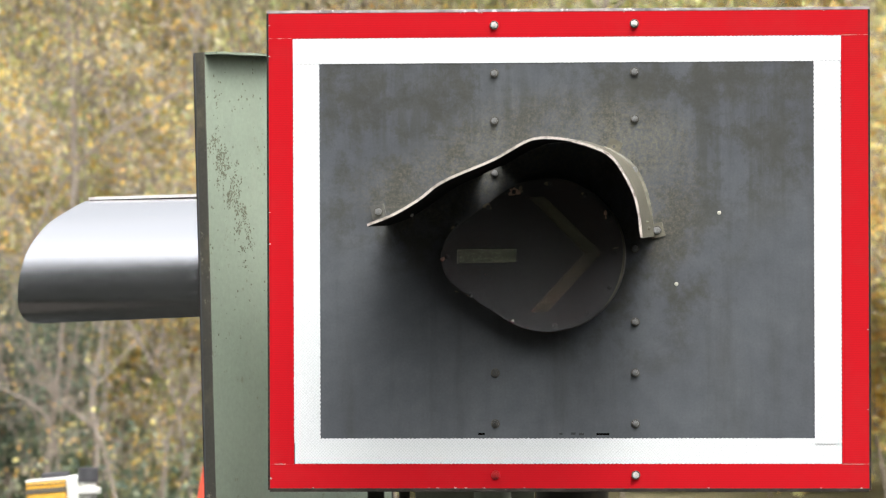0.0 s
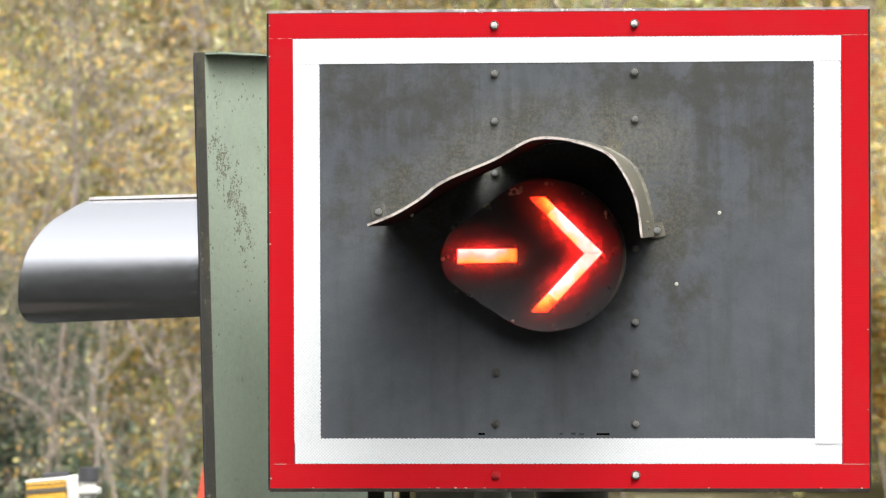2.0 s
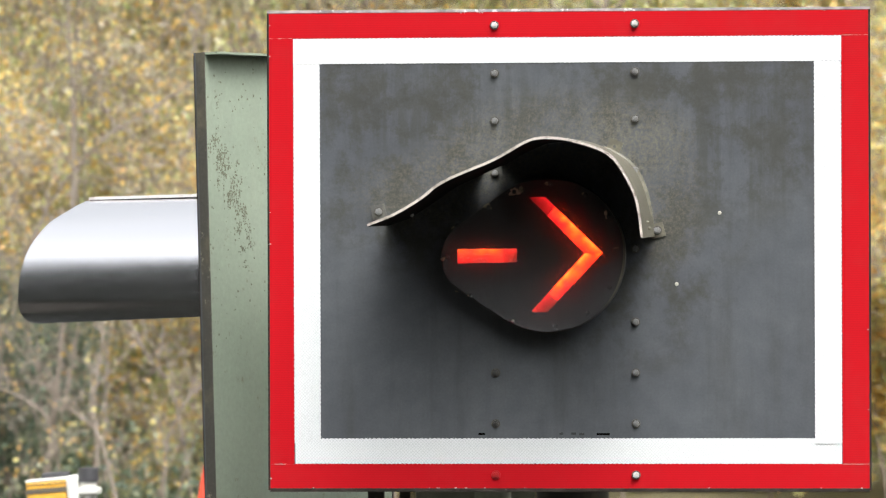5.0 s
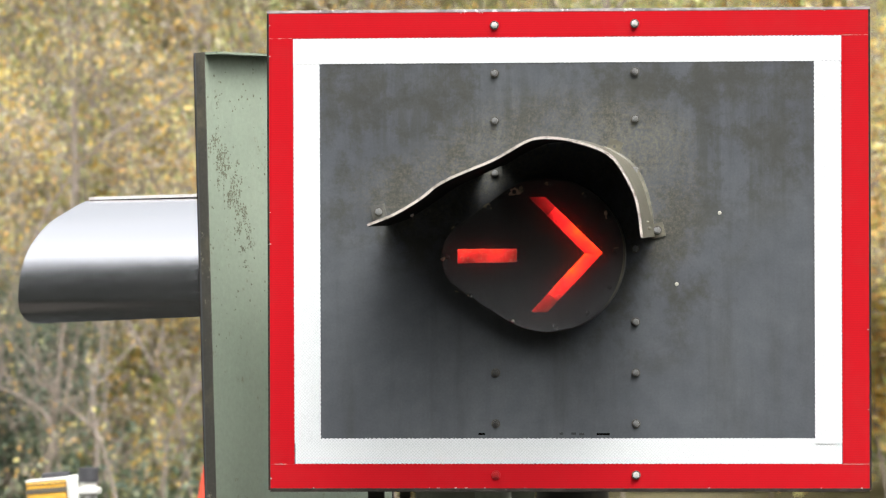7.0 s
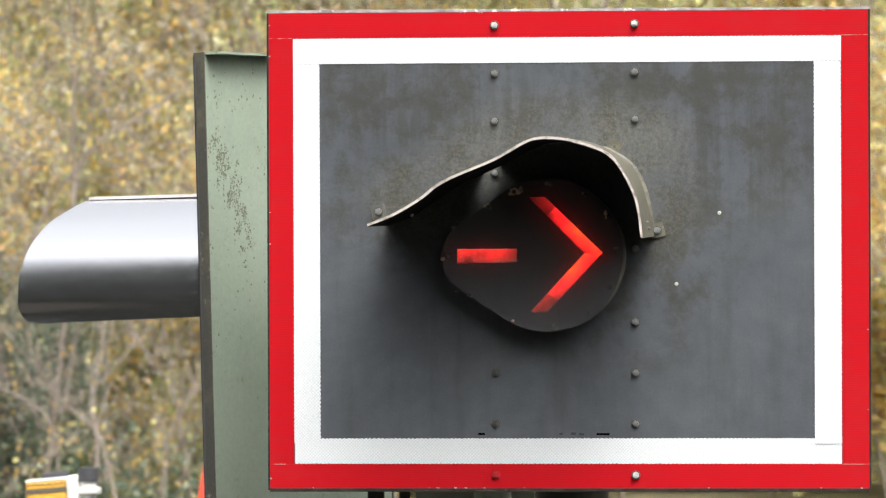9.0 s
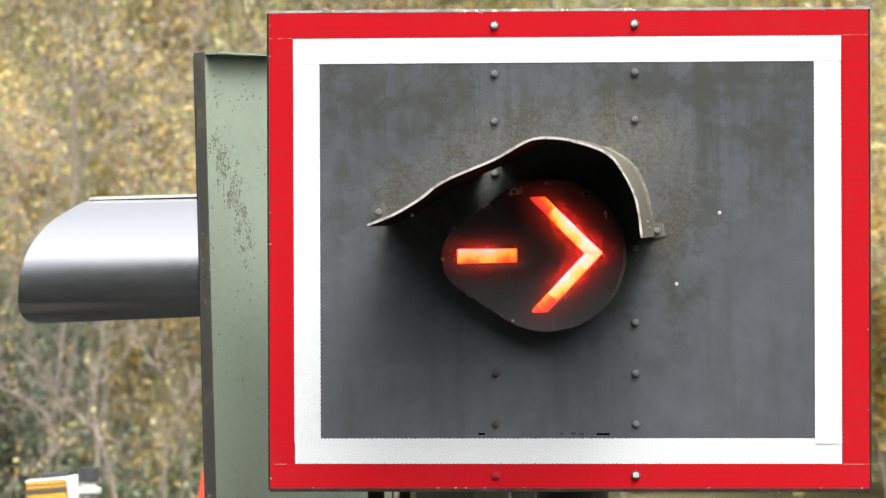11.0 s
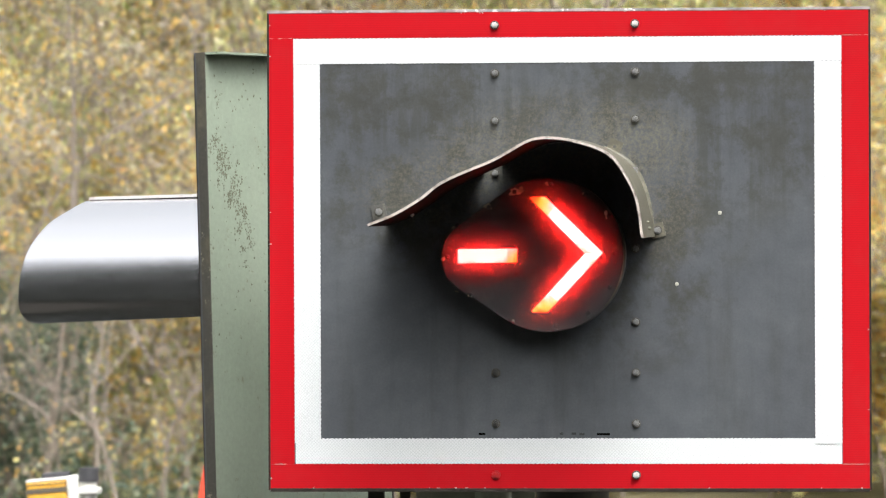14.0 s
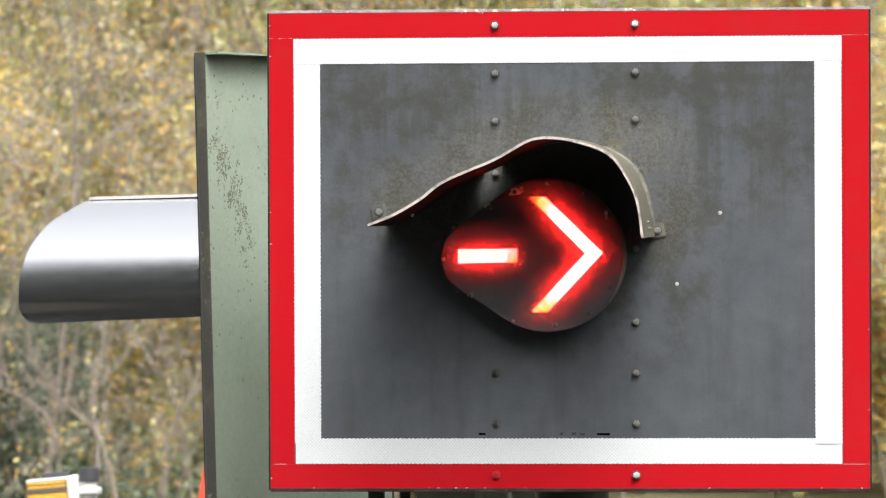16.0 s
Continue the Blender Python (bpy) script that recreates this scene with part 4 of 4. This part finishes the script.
def bare_branch(points, radius, seed):
    """A leafless stem from the ground through the given points, with thin side twigs."""
    rnd = random.Random(seed)
    pts = smooth_line(points, 5)
    paths = [(pts, [radius * (1 - 0.7 * i / (len(pts) - 1)) for i in range(len(pts))])]
    for i in range(3, len(pts) - 1):
        if rnd.random() < 0.55:
            d = (pts[i + 1] - pts[i]).normalized()
            d = (d + Vector((rnd.uniform(-0.9, 0.9), rnd.uniform(-0.5, 0.5), rnd.uniform(-0.3, 0.9)))).normalized()
            twig = [pts[i]]
            for _ in range(5):
                d = (d + Vector((rnd.uniform(-1, 1), rnd.uniform(-1, 1), rnd.uniform(-1, 1))) * 0.2).normalized()
                twig.append(twig[-1] + d * rnd.uniform(0.05, 0.13))
            paths.append((twig, [radius * 0.45 * (1 - 0.14 * q) for q in range(6)]))
    thing = tagged(new("bare_branch"), "bare pale slanting branch among the shrubs", "branch", group="bare branches")
    thing.location = (points[0][0], points[0][1], bank(points[0][0], points[0][1]) - 0.05)
    for path, _ in paths:
        for q in range(len(path)):
            path[q] = path[q] - Vector((points[0][0], points[0][1], points[0][2]))
    part("stem", tubes(paths[:1]), BARK, thing, "pale grey brown stem")
    for path in paths[1:]:
        part("twig", tubes([path]), BARK, thing)
    TREES.append(thing)


for seed, (points, radius) in enumerate((
        (((-2.02, 25.4, -0.05), (-2.14, 25.4, 0.45), (-2.24, 25.4, 0.60), (-2.38, 25.4, 0.72), (-2.51, 25.4, 0.88), (-2.60, 25.4, 1.05)), 0.014),
        (((-2.30, 25.8, -0.05), (-2.20, 25.8, 0.30), (-2.22, 25.8, 0.72), (-2.16, 25.8, 1.15), (-2.20, 25.8, 1.6)), 0.020),
        (((-1.78, 25.6, -0.05), (-1.75, 25.6, 0.40), (-1.68, 25.6, 0.62), (-1.54, 25.6, 0.82), (-1.45, 25.6, 0.95)), 0.013),
        (((-2.35, 25.2, -0.05), (-2.45, 25.2, 0.58), (-2.62, 25.2, 0.76), (-2.85, 25.2, 0.86), (-3.05, 25.2, 1.00)), 0.011),
        (((-1.60, 26.2, -0.05), (-1.72, 26.2, 0.70), (-1.90, 26.2, 1.00), (-2.06, 26.2, 1.30), (-2.12, 26.2, 1.42)), 0.012),
        (((-2.60, 26.4, -0.05), (-2.45, 26.4, 1.20), (-2.38, 26.4, 2.20), (-2.42, 26.4, 3.60)), 0.022),
        (((-2.95, 26.6, -0.05), (-2.70, 26.6, 1.60), (-2.30, 26.6, 2.30), (-1.85, 26.6, 2.62), (-1.45, 26.6, 2.90)), 0.015))):
    bare_branch(points, radius, seed)

# dense undergrowth and wood behind
rng = np.random.default_rng(77)
N = 5000
low = np.stack([rng.uniform(-5, -1.4, N), rng.uniform(25.8, 29.5, N), 0.02 + rng.random(N) ** 1.6 * 0.55], 1)
tagged(new("undergrowth", leaves("undergrowth", low, rng, 0.015, 0.034, GREENLEAF)), "low olive and green undergrowth", "undergrowth", kind="stuff")
N = 90000
px, py = rng.uniform(-14, 14, N), 40 + rng.random(N) ** 1.5 * 9
pz = np.array([bank(0, q) for q in py]) + rng.random(N) ** 1.3 * 6.5
tagged(new("far_wood", leaves("far_wood", np.stack([px, py, pz], 1), rng, 0.03, 0.07, PALE)), "far autumn wood of yellow and brown leaves", "wood", kind="stuff")

# Unseen wood, added to cut low skylight and darken the hood's reflection
N = 60000
turn = rng.uniform(math.radians(150), math.radians(390), N)
far = 27 + rng.random(N) * 8
# lower towards the right, to let more light onto the board
tall = np.interp(turn, (math.radians(265), math.radians(300)), (24.0, 9.0))
ring = np.stack([far * np.cos(turn), -10 + far * np.sin(turn), rng.random(N) * tall], 1)
tagged(new("unseen_wood", leaves("unseen_wood", ring, rng, 0.25, 0.5, CONIFER)), "unseen dark wood added round the crossing to cut low skylight", "wood", kind="stuff")


# ---------------------------------------------------------------- things beside the crossing
def marker_post():
    """Low post with a striped yellow panel, white side and dark cap, on the far side."""
    thing = tagged(new("marker_post"), "low grey marker post with yellow striped panel and dark cap", "post")
    thing.location = (-1.007, 6.0, 0.010)
    thing.rotation_euler = (0, 0, radians(-8))
    shade_smooth(part("post", tube_bm(0.024, 0.024, -0.012, 1.045), OFFWHITE, thing, "pale grey round post"))
    shade_smooth(part("cap", tube_bm(0.029, 0.028, 1.035, 1.075), CAP, thing, "dark rubber cap"))
    part("clamp", box(bmesh.new(), -0.032, 0.032, -0.032, 0.032, 1.00, 1.018, 0.003), OFFWHITE, thing)
    lean = Matrix.Translation((-0.02, 0, 1.0)) @ pose(0, 0, 0, 0, -5, 0) @ Matrix.Translation((0.028, 0, -1.0))
    part("side", box(bmesh.new(), -0.062, -0.03, -0.05, 0.06, 0.72, 1.055, 0.012), OFFWHITE, thing, "white rounded side", lean)
    panel = part("panel", box(bmesh.new(), -0.178, -0.062, -0.045, 0.05, 0.72, 1.045, 0.006), YELLOW, thing, "yellow panel", lean)
    part("stripe", box(bmesh.new(), -0.18, -0.061, -0.047, -0.044, 1.012, 1.026), BAND, panel, "dark brown stripe")
    part("stripe", box(bmesh.new(), -0.18, -0.061, -0.047, -0.044, 1.036, 1.039), BAND, panel, "thin dark brown stripe")
    part("back_bar", box(bmesh.new(), -0.150, -0.070, 0.055, 0.075, 1.045, 1.066, 0.003), CAP, panel, "dark bar behind the panel")
    part("panel_top", box(bmesh.new(), -0.178, -0.064, -0.045, 0.05, 1.045, 1.052, 0.002), OFFWHITE, panel)


def red_board():
    """Slanting red barrier board beyond the signal."""
    thing = tagged(new("barrier_board"), "slanting red barrier board on a post", "barrier")
    thing.location = (-0.62, 6.0, 0.0)
    part("board", fill(bmesh.new(), [[(-0.105, 0.85), (-0.06, 1.09), (0.0, 1.09), (0.0, 0.85)]], -0.02, 0.03), SIGNRED, thing, "orange red board")
    part("post", box(bmesh.new(), -0.05, -0.01, 0.012, 0.05, 0.0, 1.0, 0.004), OFFWHITE, thing)


marker_post()
red_board()


# ---------------------------------------------------------------- what moves: the lamp flashes about once a second
FLASH = ((-0.36, 5.0), (-0.31, 4.85), (-0.28, 4.0), (-0.24, 3.05), (-0.20, 2.75), (-0.16, 2.45), (-0.11, 1.95), (-0.06, 1.6), (-0.02, 1.25), (0.01, 1.05), (0.035, 0.95),
         (0.06, 1.7), (0.09, 2.9), (0.12, 3.7), (0.16, 4.25), (0.20, 4.5), (0.25, 4.8), (0.36, 5.0))
LIFT = (1.1, 0.45, 0.25)  # the first dips are shallower
FIRST = ((0.0, -1.9), (0.22, -1.9), (0.30, 0.8), (0.40, 3.1), (0.60, 3.1), (0.68, 5.0), (1.10, 5.0), (1.17, 4.0), (1.23, 4.0), (1.30, 5.0))


def between(rows, t):
    for (a, u), (b, v) in zip(rows, rows[1:]):
        if a <= t <= b:
            return u + (v - u) * (t - a) / (b - a)
    return 5.0


def lamp_level(t):
    """Brightness step of the lamp, 0 off to 5 full."""
    if t < 1.3:
        return between(FIRST, t)
    beat = round((t - 2.17) / 0.97)
    level = between(FLASH, t - 2.17 - 0.97 * beat)
    return min(5.0, level + LIFT[beat]) if 0 <= beat < 3 else level


def motions():
    for i, ob in enumerate(TREES):
        rows, home, rnd = [], ob.matrix_basis.copy(), random.Random(i)
        a, b, c = rnd.uniform(0, 6.28), rnd.uniform(0, 6.28), rnd.uniform(0.9, 1.5)
        for j in range(33):
            t = j * 0.5
            rows.append((t, home @ pose(0, 0, 0, 0.10 * math.sin(1.3 * c * t + a), 0.16 * math.sin(c * t + b), 0)))
        walk(ob, rows)
    for ob, home in ROLLERS:
        rows, last = [], None
        for i in range(16 * FPS + 1):
            level = lamp_level(i / FPS)
            if last is not None and abs(level - last) > 1.7:
                level = last + math.copysign(1.7, level - last)
            last = level
            rows.append((i / FPS, home @ pose(0, 0, 0, 38.0 * level + 5.0, 0, 0)))
        walk(ob, rows)


motions()
